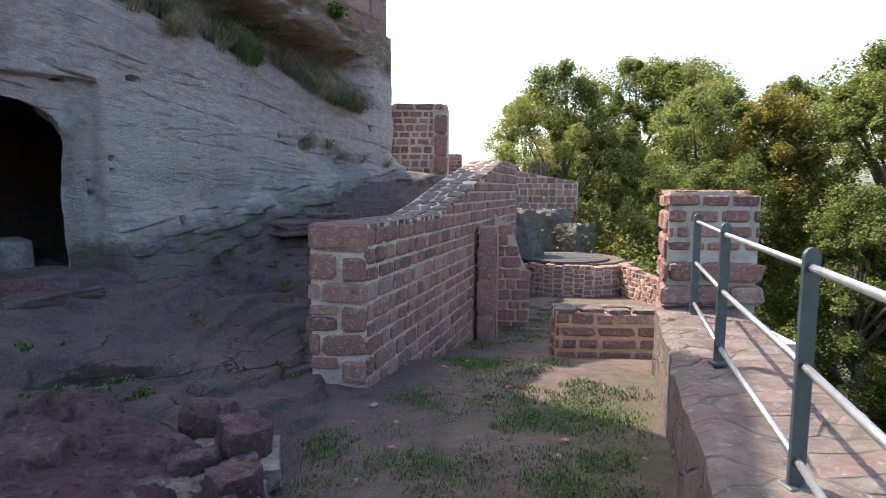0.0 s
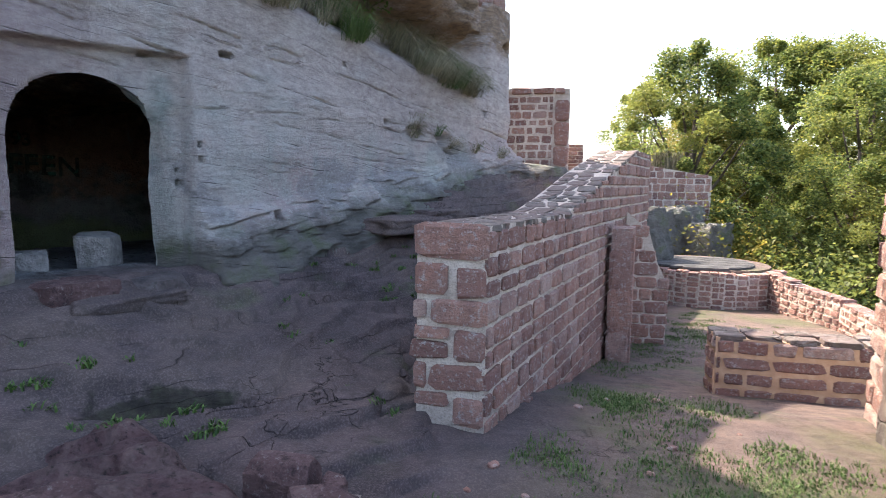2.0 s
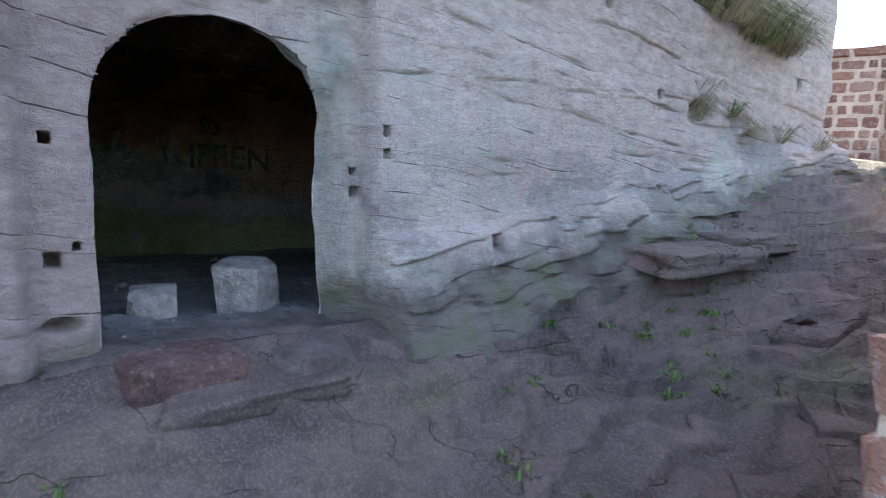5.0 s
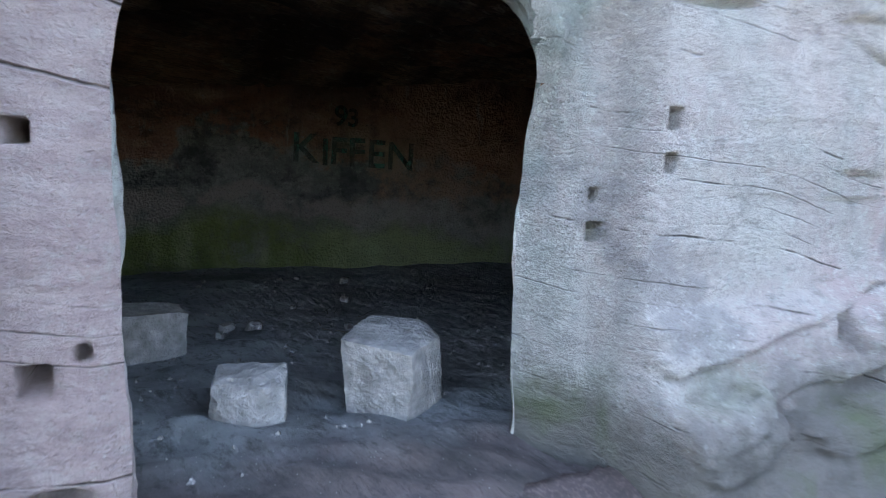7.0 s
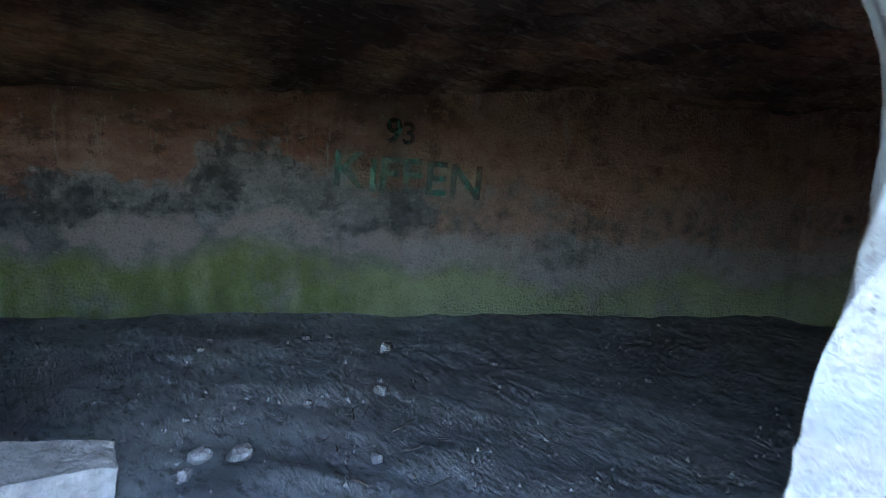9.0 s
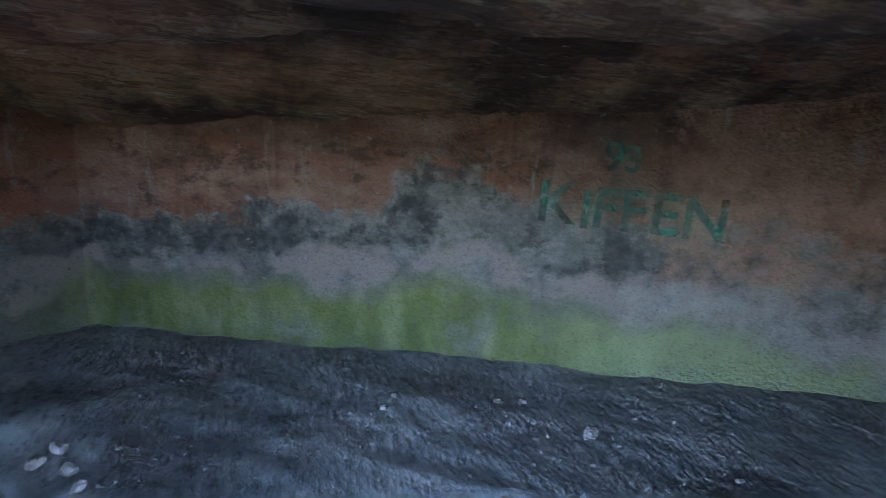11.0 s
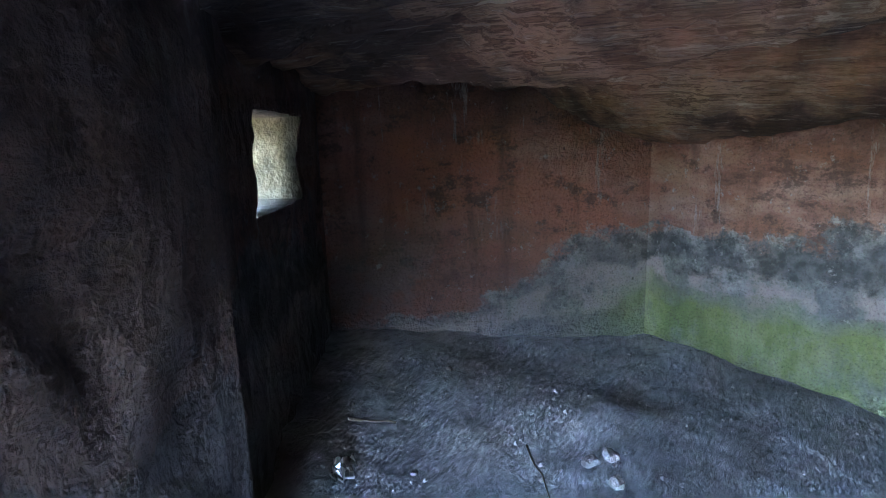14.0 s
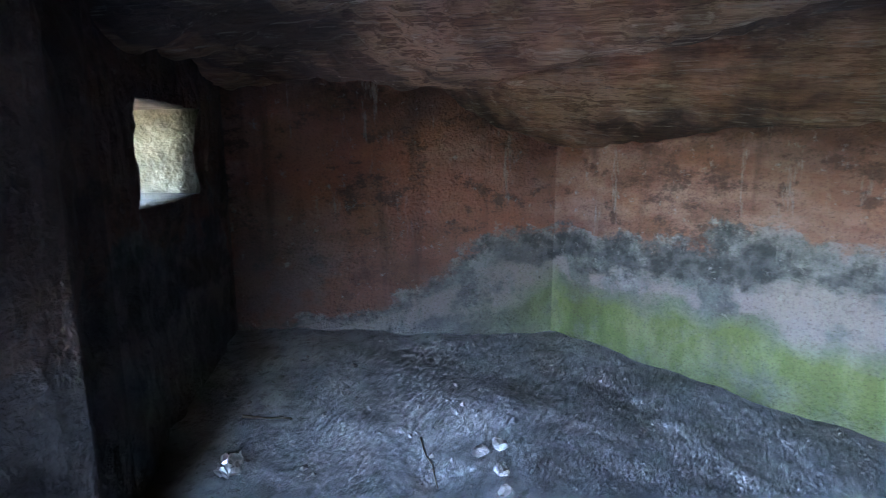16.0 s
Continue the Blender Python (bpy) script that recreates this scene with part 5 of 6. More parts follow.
# ---- loose stones ----
def boulder(name, size, seed, material, label, category, where, turn=0.0, cuts=2, jag=0.10, group="", chiselled=False, square=14):
    """A rough, roughly squared lump of rock that rests on its base."""
    bm = bmesh.new()
    bmesh.ops.create_cube(bm, size=1.0)
    bmesh.ops.subdivide_edges(bm, edges=bm.edges[:], cuts=2 + 2 * cuts, use_grid_fill=True)
    for v in bm.verts:
        p = v.co.copy()
        q = (abs(p.x) ** square + abs(p.y) ** square + abs(p.z) ** square) ** (1 / square)
        p *= 0.5 / q
        k = 1 + jag * rough3(p.x + seed * 3.1, p.y, p.z, 1.8, 3) + 0.35 * jag * rough3(p.x, p.y + seed, p.z, 5, 3)
        lean = 0.12 * rough3(seed * 7.7, 1, 1, 1, 1)
        v.co = Vector(((p.x + lean * p.z) * size[0] * k * (1 - 0.15 * p.z), (p.y - lean * p.z) * size[1] * k, (p.z + 0.5) * size[2] * (1 + jag * rough3(p.x * 2, p.y * 2 + seed, 1, 1, 2))))
    ob = part(name, bm, material, smooth=not chiselled)
    ob.matrix_world = pose(*where, 0, 0, turn)
    return tagged(ob, label, category, group)


def hewn(name, size, seed, material, where, turn=0.0, chips=7, tilt=0.0, jag=1.0):
    """A block knocked roughly square, with chipped corners and broken faces."""
    rnd = random.Random(seed)
    planes = [(Vector((sx * a, sy * b, sz * c)).normalized(), rnd.uniform(0.50, 0.66)) for sx, sy, sz, a, b, c in
              ((rnd.choice((-1, 1)), rnd.choice((-1, 1)), rnd.choice((-0.3, 1)), rnd.random(), rnd.random(), rnd.random()) for k in range(chips))]
    planes += [(Vector((sx + rnd.uniform(-0.14, 0.14), sy + rnd.uniform(-0.14, 0.14), sz + rnd.uniform(-0.1, 0.1))).normalized(), rnd.uniform(0.44, 0.5)) for sx, sy, sz in ((1, 0, 0), (-1, 0, 0), (0, 1, 0), (0, -1, 0), (0, 0, 1))]
    bm = bmesh.new()
    bmesh.ops.create_cube(bm, size=1.0)
    bmesh.ops.subdivide_edges(bm, edges=bm.edges[:], cuts=17, use_grid_fill=True)
    for v in bm.verts:
        p = v.co.copy()
        for n, far in planes:
            over = p.dot(n) - far
            if over > 0:
                p -= n * over
        p += p.normalized() * jag * (0.018 * rough3(p.x + seed, p.y, p.z, 3, 3) + 0.010 * rough3(p.x, p.y + seed, p.z, 12, 3) - 0.02 * (jag > 1) * max(0, 0.12 - abs(rough3(p.x + seed, p.y, p.z * 0.5, 3.5, 2))) / 0.12)
        v.co = Vector((p.x * size[0], p.y * size[1], (p.z + 0.5) * size[2]))
    ob = part(name, bm, material)
    ob.matrix_world = pose(*where, tilt, tilt * 0.5, turn)
    return ob


def on_floor(x, y, sink=0.015):
    return (x, y, soil_z(x, y) - sink)


tagged(hewn("stone_block", (0.34, 0.36, 0.33), 12, PALE, on_floor(-4.73, 5.97), 25), "pale squared sandstone block on the chamber's threshold", "stone")
tagged(hewn("stone_block", (0.29, 0.20, 0.21), 5, PALE, on_floor(-4.98, 5.46), 60, 14), "smaller pale broken sandstone block on the threshold", "stone")
tagged(hewn("stone_block", (0.58, 0.28, 0.28), 8, PALE, on_floor(-6.11, 5.37), 84), "long grey broken sandstone block inside the doorway", "stone")

rnd = random.Random(5)
for x, y, r in ((-6.23, 6.13, 0.08), (-6.28, 5.98, 0.07), (-6.2, 5.9, 0.05), (-7.13, 7.46, 0.07), (-7.71, 7.15, 0.045), (-7.66, 7.3, 0.04), (-7.73, 6.41, 0.04), (-6.5, 7.01, 0.06), (-6.6, 7.99, 0.035), (-6.58, 10.0, 0.03),
                (-7.56, 4.68, 0.065), (-7.58, 4.78, 0.065), (-7.37, 4.87, 0.06), (-7.2, 4.95, 0.05), (-6.95, 4.02, 0.03), (-8.1, 3.5, 0.035), (-5.91, 6.61, 0.05), (-7.86, 6.51, 0.04), (-6.62, 6.63, 0.03), (-5.82, 8.59, 0.035)):
    boulder("pebble", (r * 1.3, r, r * 0.8), rnd.randrange(90), PALE, "small pale stone lying on the chamber floor", "stone", on_floor(x, y, 0.006), rnd.uniform(0, 360), 2, 0.2, "stones on the chamber floor", square=3)


for s, d, top, size, a, k, m, label in ((1.08, 0.06, 0.84, (0.42, 0.55, 0.3), 66, 21, CAVESOIL, "worn dusty grey sandstone slab at the doorway's foot"), (0.45, 0.06, 0.87, (0.56, 0.42, 0.3), 70, 22, DARKROCK, "worn reddish sandstone slab forming the threshold")):
    x, y = cliff_xy(s, d)
    tagged(hewn("threshold_slab", size, k, m, (x, y, top - size[2] * 0.95), a, 10, 3), label, "stone")


def crumb_field(name, count, area, seed, material, label, size=(0.008, 0.022), height=None):
    """Grit strewn over the floor: little lumps in one mesh."""
    rnd = random.Random(seed)
    v, f = [], []
    for k in range(count):
        x, y = area(rnd)
        z = height(x, y)
        r = rnd.uniform(*size)
        a = rnd.uniform(0, 6.28)
        n = len(v)
        for i in range(4):
            v.append((x + r * math.cos(a + i * 1.57) * rnd.uniform(0.6, 1.3), y + r * math.sin(a + i * 1.57) * rnd.uniform(0.6, 1.3), z - 0.004))
        v.append((x + rnd.uniform(-0.3, 0.3) * r, y, z + r * rnd.uniform(0.5, 1.0)))
        f += [(n + i, n + (i + 1) % 4, n + 4) for i in range(4)]
    return tagged(sheet(name, v, f, material, None, False), label, "gravel", kind="stuff")


def in_cave(r):
    while True:
        x, y = r.uniform(-9.8, -4.6), r.uniform(2.4, 10.5)
        s, d = cliff_sd(x, y)
        if -5.0 < d < -0.3 and (y - 2.29) * 1.84 > (x + 8.22) * 1.33 + 0.15 and s < 6:
            return x, y


crumb_field("floor_grit", 1500, in_cave, 8, PALE, "pale grit and crumbs strewn on the chamber floor", (0.005, 0.02), soil_z)


def foil():
    bm = bmesh.new()
    bmesh.ops.create_grid(bm, x_segments=9, y_segments=6, size=0.5)
    r = random.Random(3)
    for v in bm.verts:
        v.co = Vector((v.co.x * 0.17 + r.uniform(-0.01, 0.01), v.co.y * 0.10 + r.uniform(-0.008, 0.008), 0.02 + r.uniform(-0.016, 0.022)))
    ext = bmesh.ops.extrude_face_region(bm, geom=bm.faces[:])["geom"]
    for g in ext:
        if isinstance(g, bmesh.types.BMVert):
            g.co.z += 0.012
    ob = part("foil_scrap", bm, FOIL)
    ob.matrix_world = pose(*on_floor(-6.74, 3.76, 0.0), 0, 0, 40)
    return tagged(ob, "crumpled silvery foil scrap on the chamber floor", "litter")


foil()


def twig(a, b, r, label="thin dry brown stick lying on the floor"):
    bm = bmesh.new()
    d = Vector(b) - Vector(a)
    bmesh.ops.create_cone(bm, cap_ends=True, segments=6, radius1=r, radius2=r * 0.6, depth=d.length)
    bmesh.ops.subdivide_edges(bm, edges=[e for e in bm.edges if abs(e.verts[0].co.z - e.verts[1].co.z) > 0.1 * d.length], cuts=4)
    for v in bm.verts:
        v.co += Vector((1, 0.5, 0)) * 0.02 * rough3(v.co.z * 6, r * 99, 0, 1, 2)
    ob = part("stick", bm, BARK, smooth=True)
    ob.matrix_world = Matrix.Translation((Vector(a) + Vector(b)) / 2) @ d.to_track_quat("Z", "Y").to_matrix().to_4x4()
    return tagged(ob, label, "stick")


def floor_twig(x0, y0, x1, y1, r):
    twig((x0, y0, soil_z(x0, y0) + r), (x1, y1, soil_z(x1, y1) + r), r)


floor_twig(-7.12, 3.45, -7.27, 3.67, 0.011)
floor_twig(-7.5, 4.35, -7.2, 4.62, 0.006)
rnd = random.Random(12)
for k in range(16):
    x, y, a, l = -6.15 + rnd.gauss(0, 0.3), 6.55 + rnd.gauss(0, 0.3), rnd.uniform(0, 3.1), rnd.uniform(0.05, 0.16)
    floor_twig(x, y, x + l * math.cos(a), y + l * math.sin(a), rnd.uniform(0.002, 0.005))


# ---- painted letters on the back wall ----
def back_wall_point(t, z):
    """A place on the chamber's back wall: t metres north from its south corner."""
    (ax, ay), (bx, by) = PLAN[3], PLAN[2]
    length = math.hypot(bx - ax, by - ay)
    return Vector((ax + (bx - ax) * t / length, ay + (by - ay) * t / length, z)), Vector(((bx - ax) / length, (by - ay) / length, 0))


def lettering(word, t, z, size, slope):
    """Hand-painted capitals, each a part of its own."""
    root = tagged(new("painted_letters"), "faded green hand-painted letters on the chamber wall", "graffiti")
    p, along = back_wall_point(t, z)
    out = Vector((along.y, -along.x, 0))
    p += out * 0.05
    root.matrix_world = Matrix.Translation(p) @ Matrix((along, (0, 0, 1), out)).transposed().to_4x4() @ Matrix.Rotation(radians(slope), 4, "Z")
    at = 0.0
    rnd = random.Random(len(word))
    for sign in word:
        cu = bpy.data.curves.new("letter", "FONT")
        cu.body, cu.size, cu.extrude, cu.offset = sign, size * rnd.uniform(0.92, 1.06), 0.004, 0.005
        tmp = new("letter_source", cu)
        me = bpy.data.meshes.new_from_object(tmp)
        bpy.data.objects.remove(tmp)
        me.materials.append(PAINT)
        ob = new("letter", me)
        ob.parent = root
        ob.matrix_local = Matrix.Translation((at, rnd.uniform(-0.03, 0.03) * size, 0)) @ Matrix.Rotation(rnd.uniform(-0.06, 0.06), 4, "Z")
        at += max(v.co.x for v in me.vertices) + 0.03 * size
    return root


lettering("KIFFEN", 3.63, 1.74, 0.40, -2)
lettering("93", 4.05, 2.12, 0.27, -2)


# ---- rubble and low wall remains beside the path ----
def remains():
    root = tagged(new("wall_remains"), "knee-low remains of a mortared red sandstone wall", "ruin")
    bm = bmesh.new()
    xs, ys = spread([(-3.3, -1.0, 0.05)]), spread([(2.2, 4.7, 0.05)])
    grid = []
    for y in ys:
        row = []
        for x in xs:
            edge = smooth(-1.12, -1.30, x - 0.06 * rough3(y, 2, 2, 3, 3)) * smooth(4.0, 3.75, y + 0.28 * (x + 1.8) + 0.1 * rough3(x, y, 3, 2, 3)) * smooth(-3.3, -2.6, x)
            g = ground_z(x, y)
            z = g - 0.06 + edge * (0.26 + 0.05 * rough3(x, y, 0, 1.5, 4) + 0.02 * rough3(x, y, 0, 6, 3))
            row.append(bm.verts.new((x, y, z)))
        grid.append(row)
    for p, q in zip(grid, grid[1:]):
        for i in range(len(p) - 1):
            bm.faces.new((p[i], p[i + 1], q[i + 1], q[i]))
    part("mortar_bed", bm, RUBBLE, root, smooth=True)
    for x, y, sx, sy, sz, a in ((-1.46, 3.66, 0.55, 0.5, 0.24, 20), (-1.62, 3.98, 0.5, 0.3, 0.24, 10), (-1.36, 3.15, 0.4, 0.6, 0.22, 5)):
        ob = hewn("mortar", (sx, sy, sz), int(90 + 10 * sx), TANLIME, (x, y, ground_z(x, y) - 0.06), a, 12, 5)
        ob.parent = root
    for x, y, z, sx, sy, sz, a, k in ((-1.78, 4.02, 0.1, 0.36, 0.24, 0.24, 10, 1), (-1.42, 3.72, 0.05, 0.34, 0.30, 0.28, 30, 2), (-1.50, 4.02, 0.12, 0.14, 0.14, 0.14, 0, 3), (-1.32, 3.30, 0.02, 0.30, 0.26, 0.22, 50, 4), (-2.6, 3.4, 0.05, 0.5, 0.42, 0.30, 20, 5),
                                      (-1.62, 3.45, 0.1, 0.3, 0.12, 0.14, 40, 7), (-1.25, 2.95, 0.0, 0.28, 0.22, 0.2, 60, 9)):
        ob = hewn("stone", (sx, sy, sz), k + 60, DARKROCK, (x, y, z - 0.10), a, 12, 6)
        ob.parent = root
    return root


remains()
rnd = random.Random(31)
for k in range(26):
    x, y = rnd.uniform(-1.0, 1.2), rnd.uniform(3.2, 7.4)
    r = rnd.uniform(0.02, 0.06)
    boulder("loose_stone", (r * 1.4, r, r * 0.7), k, REDSTONE, "small loose reddish stone on the trodden path", "stone", (x, y, ground_z(x, y) - 0.008), rnd.uniform(0, 360), 1, 0.2, "loose stones on the path", square=4)


# ---- plants ----
def tufts(name, centres, seed, material, label, blades=70, length=(0.06, 0.16), lean=0.5, radius=0.10, width=0.004, category="grass", hang=0.0):
    """Many narrow bent blades round the centres (x, y, z, scale)."""
    rnd = random.Random(seed)
    v, f = [], []
    for cx, cy, cz, k in centres:
        for b in range(int(blades * min(1.5, k))):
            a, r = rnd.uniform(0, 6.28), radius * k * math.sqrt(rnd.random())
            x, y = cx + r * math.cos(a), cy + r * math.sin(a)
            l = rnd.uniform(*length) * (0.6 + 0.4 * k)
            t = rnd.uniform(0, 6.28)
            dx, dy = lean * math.cos(t) * l, lean * math.sin(t) * l
            if hang:
                dx, dy = dx * 0.6 + NX * hang * l, dy * 0.6 + NY * hang * l
            w = width * rnd.uniform(0.6, 1.4)
            px, py = -w * math.sin(t), w * math.cos(t)
            n = len(v)
            drop = hang * 0.9 * l
            v += [(x - px, y - py, cz - 0.01), (x + px, y + py, cz - 0.01), (x + dx * 0.4 + px, y + dy * 0.4 + py, cz + l * 0.6), (x + dx * 0.4 - px, y + dy * 0.4 - py, cz + l * 0.6), (x + dx, y + dy, cz + l * 0.85 - drop)]
            f += [(n, n + 1, n + 2, n + 3), (n + 3, n + 2, n + 4)]
    return tagged(sheet(name, v, f, material, None, False), label, category, kind="stuff")


rnd = random.Random(6)
spots = []
for x, y, w, h, n in ((0.15, 6.5, 0.35, 0.5, 26), (0.6, 4.9, 0.5, 0.6, 34), (-0.4, 3.8, 0.5, 0.4, 18), (1.1, 5.2, 0.3, 0.5, 20), (0.6, 3.6, 0.5, 0.7, 46), (0.75, 2.9, 0.35, 0.5, 30), (-1.05, 4.15, 0.12, 0.2, 9), (0.75, 6.2, 0.4, 0.5, 10), (0.4, 9.3, 0.4, 1.0, 12), (0.9, 11.0, 0.6, 1.5, 26), (2.2, 12.5, 1.2, 1.8, 60), (-0.5, 5.1, 0.4, 0.3, 8)):
    for k in range(n):
        px, py = x + rnd.gauss(0, w * 0.6), y + rnd.gauss(0, h * 0.6)
        if px > para_edges(py)[0] - 0.06 and py < 6.8 or px < wall_line(py) + 0.03 and py > 5.3:
            continue
        spots.append((px, py, ground_z(px, py), rnd.uniform(0.5, 1.2)))
tufts("path_grass", spots, 1, GRASS, "short green grass in patches on the path", 110, (0.015, 0.05), 0.8, 0.2, 0.003)

rnd = random.Random(16)
spots = []
for x, y, n, w in ((-3.0, 4.30, 12, 0.10), (-2.62, 4.5, 8, 0.07), (-3.4, 4.3, 3, 0.10), (-1.75, 5.55, 6, 0.12), (-1.62, 5.3, 3, 0.06), (-2.6, 7.6, 5, 0.12), (-2.35, 7.2, 4, 0.15), (-2.2, 8.6, 8, 0.2), (-2.7, 6.0, 3, 0.2), (-3.2, 6.6, 3, 0.2), (-3.0, 7.2, 2, 0.1), (-2.25, 8.1, 9, 0.16), (-1.95, 7.6, 6, 0.12), (-3.7, 4.3, 5, 0.1), (-3.55, 4.6, 3, 0.1)):
    for k in range(n):
        px, py = x + rnd.gauss(0, w), y + rnd.gauss(0, w)
        if cliff_sd(px, py)[1] > 0.1:
            spots.append((px, py, ground_z(px, py), rnd.uniform(0.4, 1.0)))
tufts("rock_weeds", spots, 2, WEED, "small green weeds in cracks of the rock", 26, (0.015, 0.06), 1.1, 0.09, 0.006, "weed")

rnd = random.Random(26)
dry, green = [], []
# clumps along the shelf: place, spread, number, share that is green
for s0, wide, n, fresh in ((2.0, 0.08, 5, 0.1), (2.65, 0.16, 13, 0.15), (3.75, 0.14, 15, 0.75), (5.0, 0.10, 9, 0.2), (5.65, 0.2, 18, 0.15), (6.15, 0.14, 20, 0.3)):
    for k in range(n):
        s = s0 + rnd.gauss(0, wide)
        z = ledge_z(s) + rnd.uniform(-0.12, 0.42)
        x, y = cliff_xy(s, cliff_d(s, z) + 0.01)
        (green if rnd.random() < fresh else dry).append((x, y, z, rnd.uniform(0.4, 1.5)))
for s, z, k in ((4.95, 2.42, 0.6), (5.0, 2.3, 0.5), (5.9, 2.2, 0.5), (6.4, 2.15, 0.4), (5.4, 2.35, 0.3), (7.1, 2.1, 0.5), (3.2, 3.42, 0.4), (2.5, 3.5, 0.4)):
    x, y = cliff_xy(s, cliff_d(s, z) + 0.01)
    (dry if k > 0.35 else green).append((x, y, z, k))
tufts("shelf_dry_grass", dry, 3, STRAW, "long dry grass hanging from the cliff's shelf", 120, (0.08, 0.42), 1.3, 0.16, 0.0028, "grass", 0.95)
tufts("shelf_green_grass", green, 4, GRASS, "long green grass hanging from the cliff's shelf", 120, (0.08, 0.42), 1.2, 0.16, 0.003, "grass", 0.8)
tufts("far_dry_grass", [(2.4 + 0.2 * k, 23.6, 2.25 - 0.03 * k, 1.2) for k in range(5)], 5, STRAW, "pale dry grass behind the far wall", 60, (0.5, 0.9), 0.3, 0.2, 0.012)


def bush(centre, seed, size, material, count, label, leaf_size=0.07):
    rnd = random.Random(seed)
    root = tagged(new("bush"), label, "bush")
    root.location = centre
    bm = bmesh.new()
    v, f = [], []
    for k in range(14):
        tip = Vector((rnd.gauss(0, 0.4), rnd.gauss(0, 0.4), rnd.uniform(0.3, 1.0))) * size
        bmesh.ops.create_cone(bm, cap_ends=True, segments=5, radius1=0.012 * size, radius2=0.003, depth=tip.length, matrix=Matrix.Translation(tip / 2) @ tip.to_track_quat("Z", "Y").to_matrix().to_4x4())
        for j in range(count // 14):
            p = tip * rnd.uniform(0.35, 1.05) + Vector((rnd.gauss(0, 1), rnd.gauss(0, 1), rnd.gauss(0, 1))) * 0.14 * size
            q = Euler((rnd.uniform(-1, 1), rnd.uniform(-1, 1), rnd.uniform(0, 6.28))).to_matrix() * leaf_size * rnd.uniform(0.6, 1.3)
            n = len(v)
            v += [p + q @ Vector(o) for o in ((-0.5, 0, 0), (0, -0.32, 0.06), (0.55, 0, 0), (0, 0.32, 0.06))]
            f.append((n, n + 1, n + 2, n + 3))
    part("stems", bm, BARK, root)
    sheet("leaves", v, f, material, root, False)
    return root


for s, z, size, m in ((4.3, 4.0, 0.5, LEAF_BRIGHT), (6.15, 3.35, 0.35, LEAF_BRIGHT), (5.2, 4.4, 0.25, LEAF_BRIGHT)):
    x, y = cliff_xy(s, cliff_d(s, z) + 0.05)
    bush((x, y, z - 0.1), int(s * 10), size, m, 420, "small leafy green bush rooted in the cliff", 0.06)
bush((4.8, 21.5, -1.6), 71, 2.6, LEAF_YELLOW, 2400, "yellowing bush below the far wall", 0.14)
bush((5.6, 19.5, -2.6), 72, 2.4, LEAF, 2400, "green bush on the slope", 0.14)
bush((0.2, 19.0, 1.3), 73, 1.0, LEAF_BRIGHT, 1600, "green bush behind the ruined wall", 0.12)


# ---- deck on the round terrace, boulder behind it ----
def deck():
    root = tagged(new("deck"), "weathered grey wooden deck on the round terrace", "deck")
    for k in range(16):
        y = 16.15 + 0.15 * k
        half = math.sqrt(max(0.1, 1.35 ** 2 - (y - 17.4) ** 2))
        bm = bmesh.new()
        bmesh.ops.create_cube(bm, size=1.0, matrix=Matrix.Translation((2.75, y, -0.30 + 0.004 * (k % 3))) @ Matrix.Diagonal((2 * half, 0.135, 0.05, 1)))
        part("board", bm, DECKWOOD, root)
    return root


deck()
slab("terrace_fill", arc(3.0, 17.6, 1.55, 0, 360, 22)[:-1], -1.6, -0.33, EARTH, "earth fill under the deck", "ground")
tagged(hewn("rock_outcrop", (1.9, 1.6, 2.6), 4, SANDSTONE, (2.95, 21.8, -1.6), 10, 16, jag=3), "pale fissured sandstone outcrop below the far wall", "rock")
tagged(hewn("rock_outcrop", (1.5, 1.5, 2.2), 15, SANDSTONE, (3.75, 21.4, -1.7), 40, 16, jag=3), "lower cracked sandstone outcrop beside the terrace", "rock")
tagged(hewn("rock_outcrop", (1.5, 1.6, 2.7), 9, SANDSTONE, (1.25, 17.8, -1.5), 30, 18, jag=3), "brown sandstone outcrop beside the wall", "rock")


# ---- broken plates of rock between the cliff and the wall ----
def clip_cell(cell, p, q):
    """The part of a convex cell nearer to p than to q."""
    mx, my, ax, ay = (p[0] + q[0]) / 2, (p[1] + q[1]) / 2, q[0] - p[0], q[1] - p[1]
    out = []
    for k in range(len(cell)):
        a, b = cell[k - 1], cell[k]
        fa, fb = (a[0] - mx) * ax + (a[1] - my) * ay, (b[0] - mx) * ax + (b[1] - my) * ay
        if fa <= 0 < fb or fb <= 0 < fa:
            t = fa / (fa - fb)
            out.append((a[0] + (b[0] - a[0]) * t, a[1] + (b[1] - a[1]) * t))
        if fb <= 0:
            out.append(b)
    return out


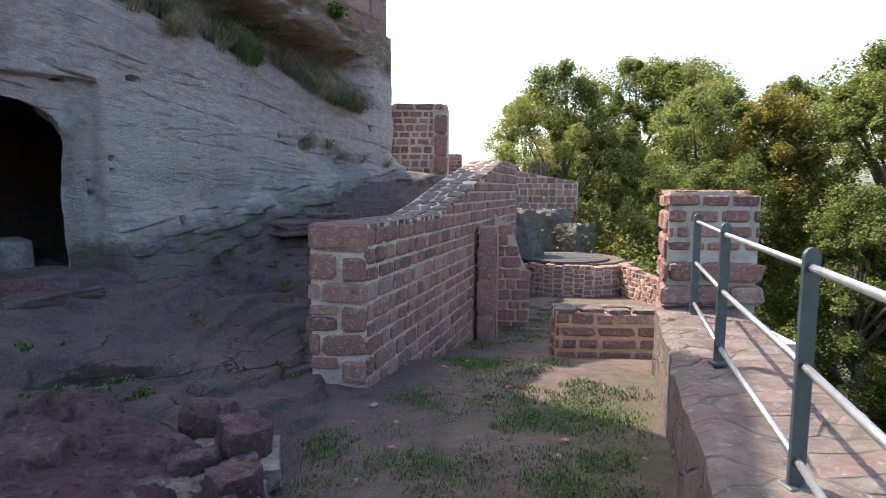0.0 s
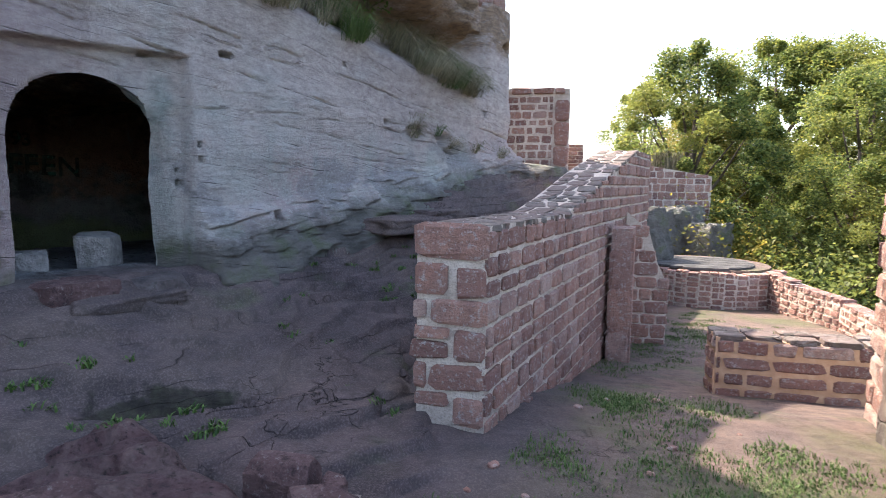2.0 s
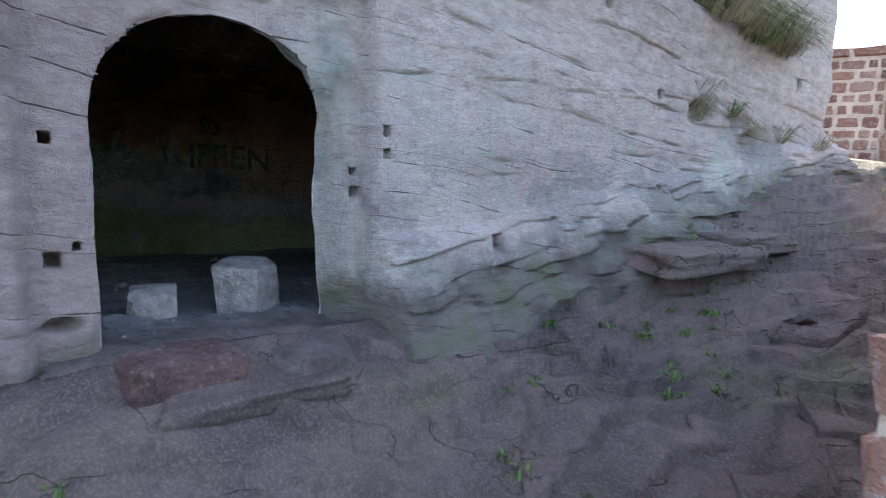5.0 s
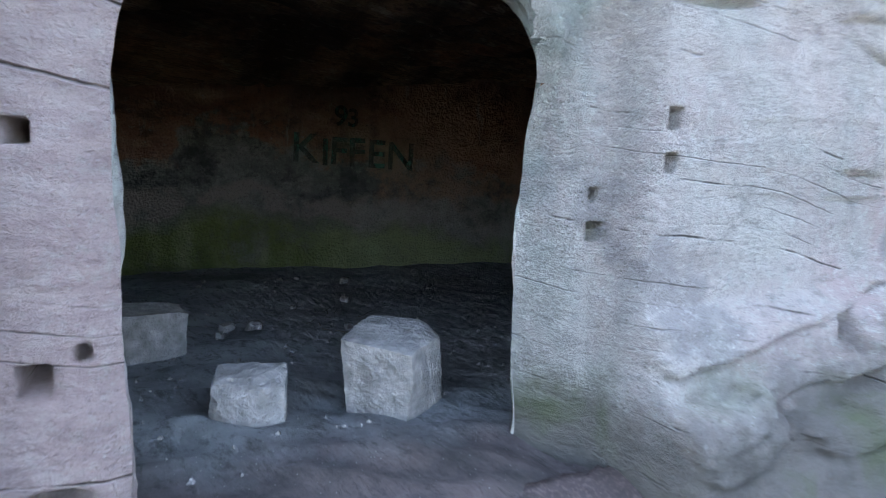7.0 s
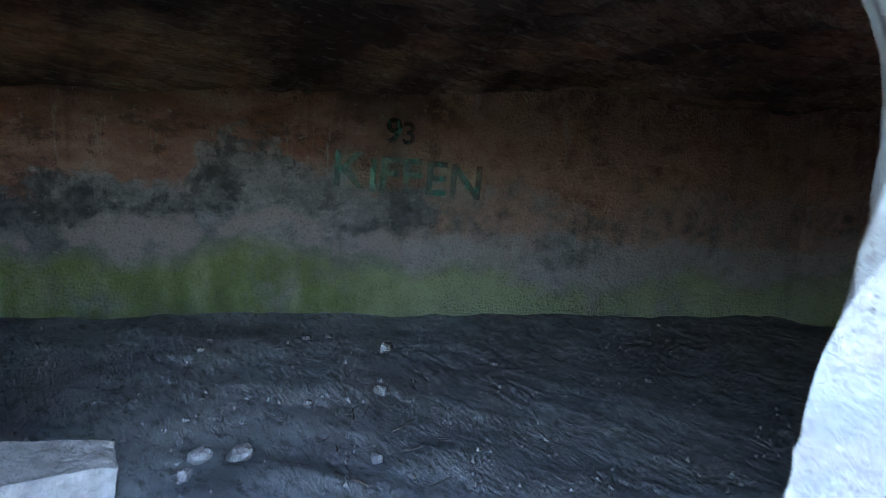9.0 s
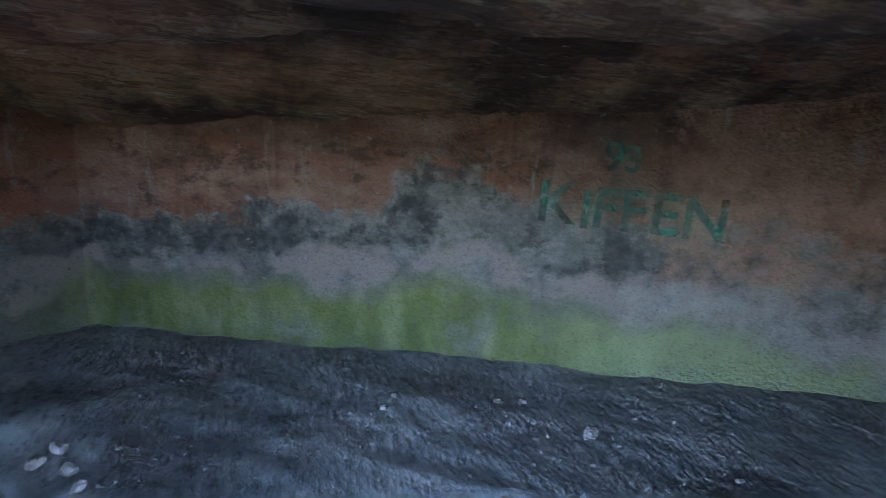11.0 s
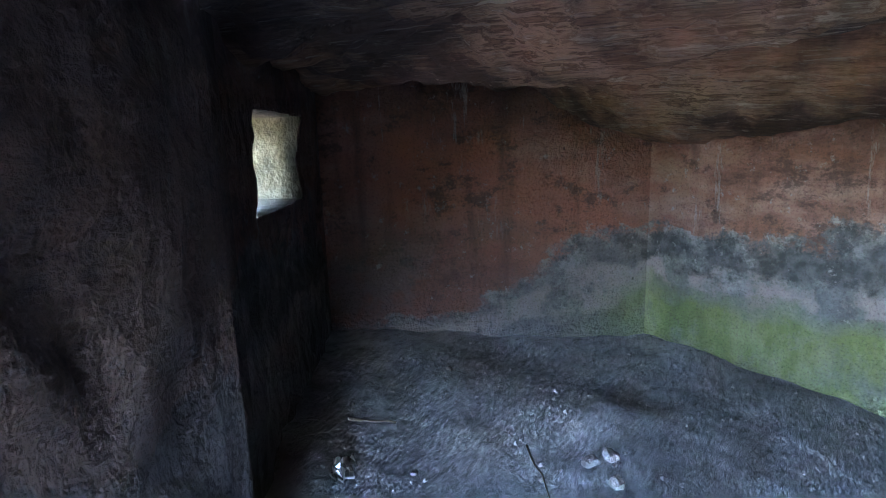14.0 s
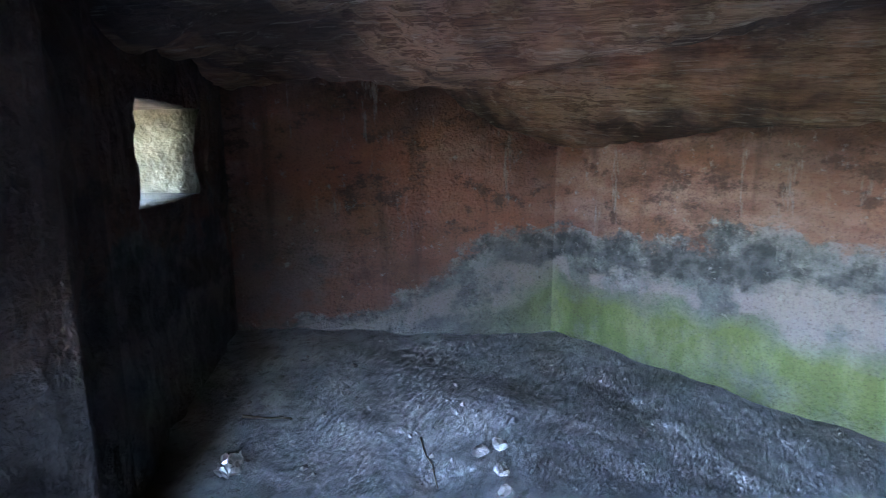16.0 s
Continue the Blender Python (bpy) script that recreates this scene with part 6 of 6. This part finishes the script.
def rock_plates():
    rnd = random.Random(41)
    seeds = []
    while len(seeds) < 105:
        p = (rnd.uniform(-1.6, 5.2), rnd.uniform(-0.1, 3.3) * 1.9)
        if all(math.hypot(p[0] - q[0], p[1] - q[1]) > 0.42 * rnd.uniform(0.6, 1.4) for q in seeds):
            seeds.append(p)
    for n, p in enumerate(seeds):
        s, d = p[0], p[1] / 1.9
        x, y = cliff_xy(s, d)
        if not (-1.3 < s < 4.8 and 0.12 < d < 3.0) or x > wall_line(max(y, 5.0)) - 0.62 or x < wall_line(max(y, 5.0)) - 1.75 + 0.2 * rnd.random() or y < 5.2:
            continue
        cell = [(p[0] - 1, p[1] - 1), (p[0] + 1, p[1] - 1), (p[0] + 1, p[1] + 1), (p[0] - 1, p[1] + 1)]
        for q in seeds:
            if q is not p and abs(q[0] - p[0]) < 2 and abs(q[1] - p[1]) < 2 and len(cell) > 2:
                cell = clip_cell(cell, p, q)
        if len(cell) < 3:
            continue
        rim = []
        for k in range(len(cell)):
            a, b = cell[k - 1], cell[k]
            for t in (0, 0.25, 0.5, 0.75):
                u, v = a[0] + (b[0] - a[0]) * t, (a[1] + (b[1] - a[1]) * t) / 1.9
                gap = 0.985 if rnd.random() < 0.6 else 0.96
                u, v = p[0] + (u - p[0]) * gap, d + (v - d) * gap
                wx, wy = cliff_xy(u, v)
                wx, wy = wx + 0.11 * rough3(wx, wy, 2, 2.2, 3), wy + 0.11 * rough3(wx, wy, 8, 2.2, 3)
                rim.append((wx, wy))
        cx, cy = sum(q[0] for q in rim) / len(rim), sum(q[1] for q in rim) / len(rim)
        lift = 0.008 + 0.07 * rnd.random() ** 3 * smooth(0.2, 1.4, s)
        bm = bmesh.new()
        rings = []
        for k, (scale, down) in enumerate(((1.0, -0.10), (1.0, lift - 0.012), (0.96, lift), (0.6, lift + 0.002), (0.25, lift + 0.003))):
            ring = []
            for wx, wy in rim:
                px, py = cx + (wx - cx) * scale, cy + (wy - cy) * scale
                ring.append(bm.verts.new((px, py, ground_z(px, py) + down)))
            rings.append(ring)
        for a, b in zip(rings, rings[1:]):
            for k in range(len(a)):
                bm.faces.new((a[k - 1], a[k], b[k], b[k - 1]))
        bm.faces.new(rings[-1])
        bmesh.ops.recalc_face_normals(bm, faces=bm.faces)
        part("rock_plate", bm, EARTH, ground, smooth=True)


rock_plates()
for k, (s, d, z, sx, sy, sz, a) in enumerate(((4.15, 0.45, 1.18, 1.1, 0.6, 0.2, 64), (4.9, 0.5, 1.3, 0.9, 0.5, 0.16, 66), (0.75, 0.30, 0.60, 0.9, 0.3, 0.14, 68))):
    x, y = cliff_xy(s, d)
    ob = boulder("rock_ledge", (sx, sy, sz), k + 40, EARTH, "flat jutting ledge of dark layered sandstone", "rock", (x, y, min(z, ground_z(x, y) - 0.05)), a, 4, 0.16)
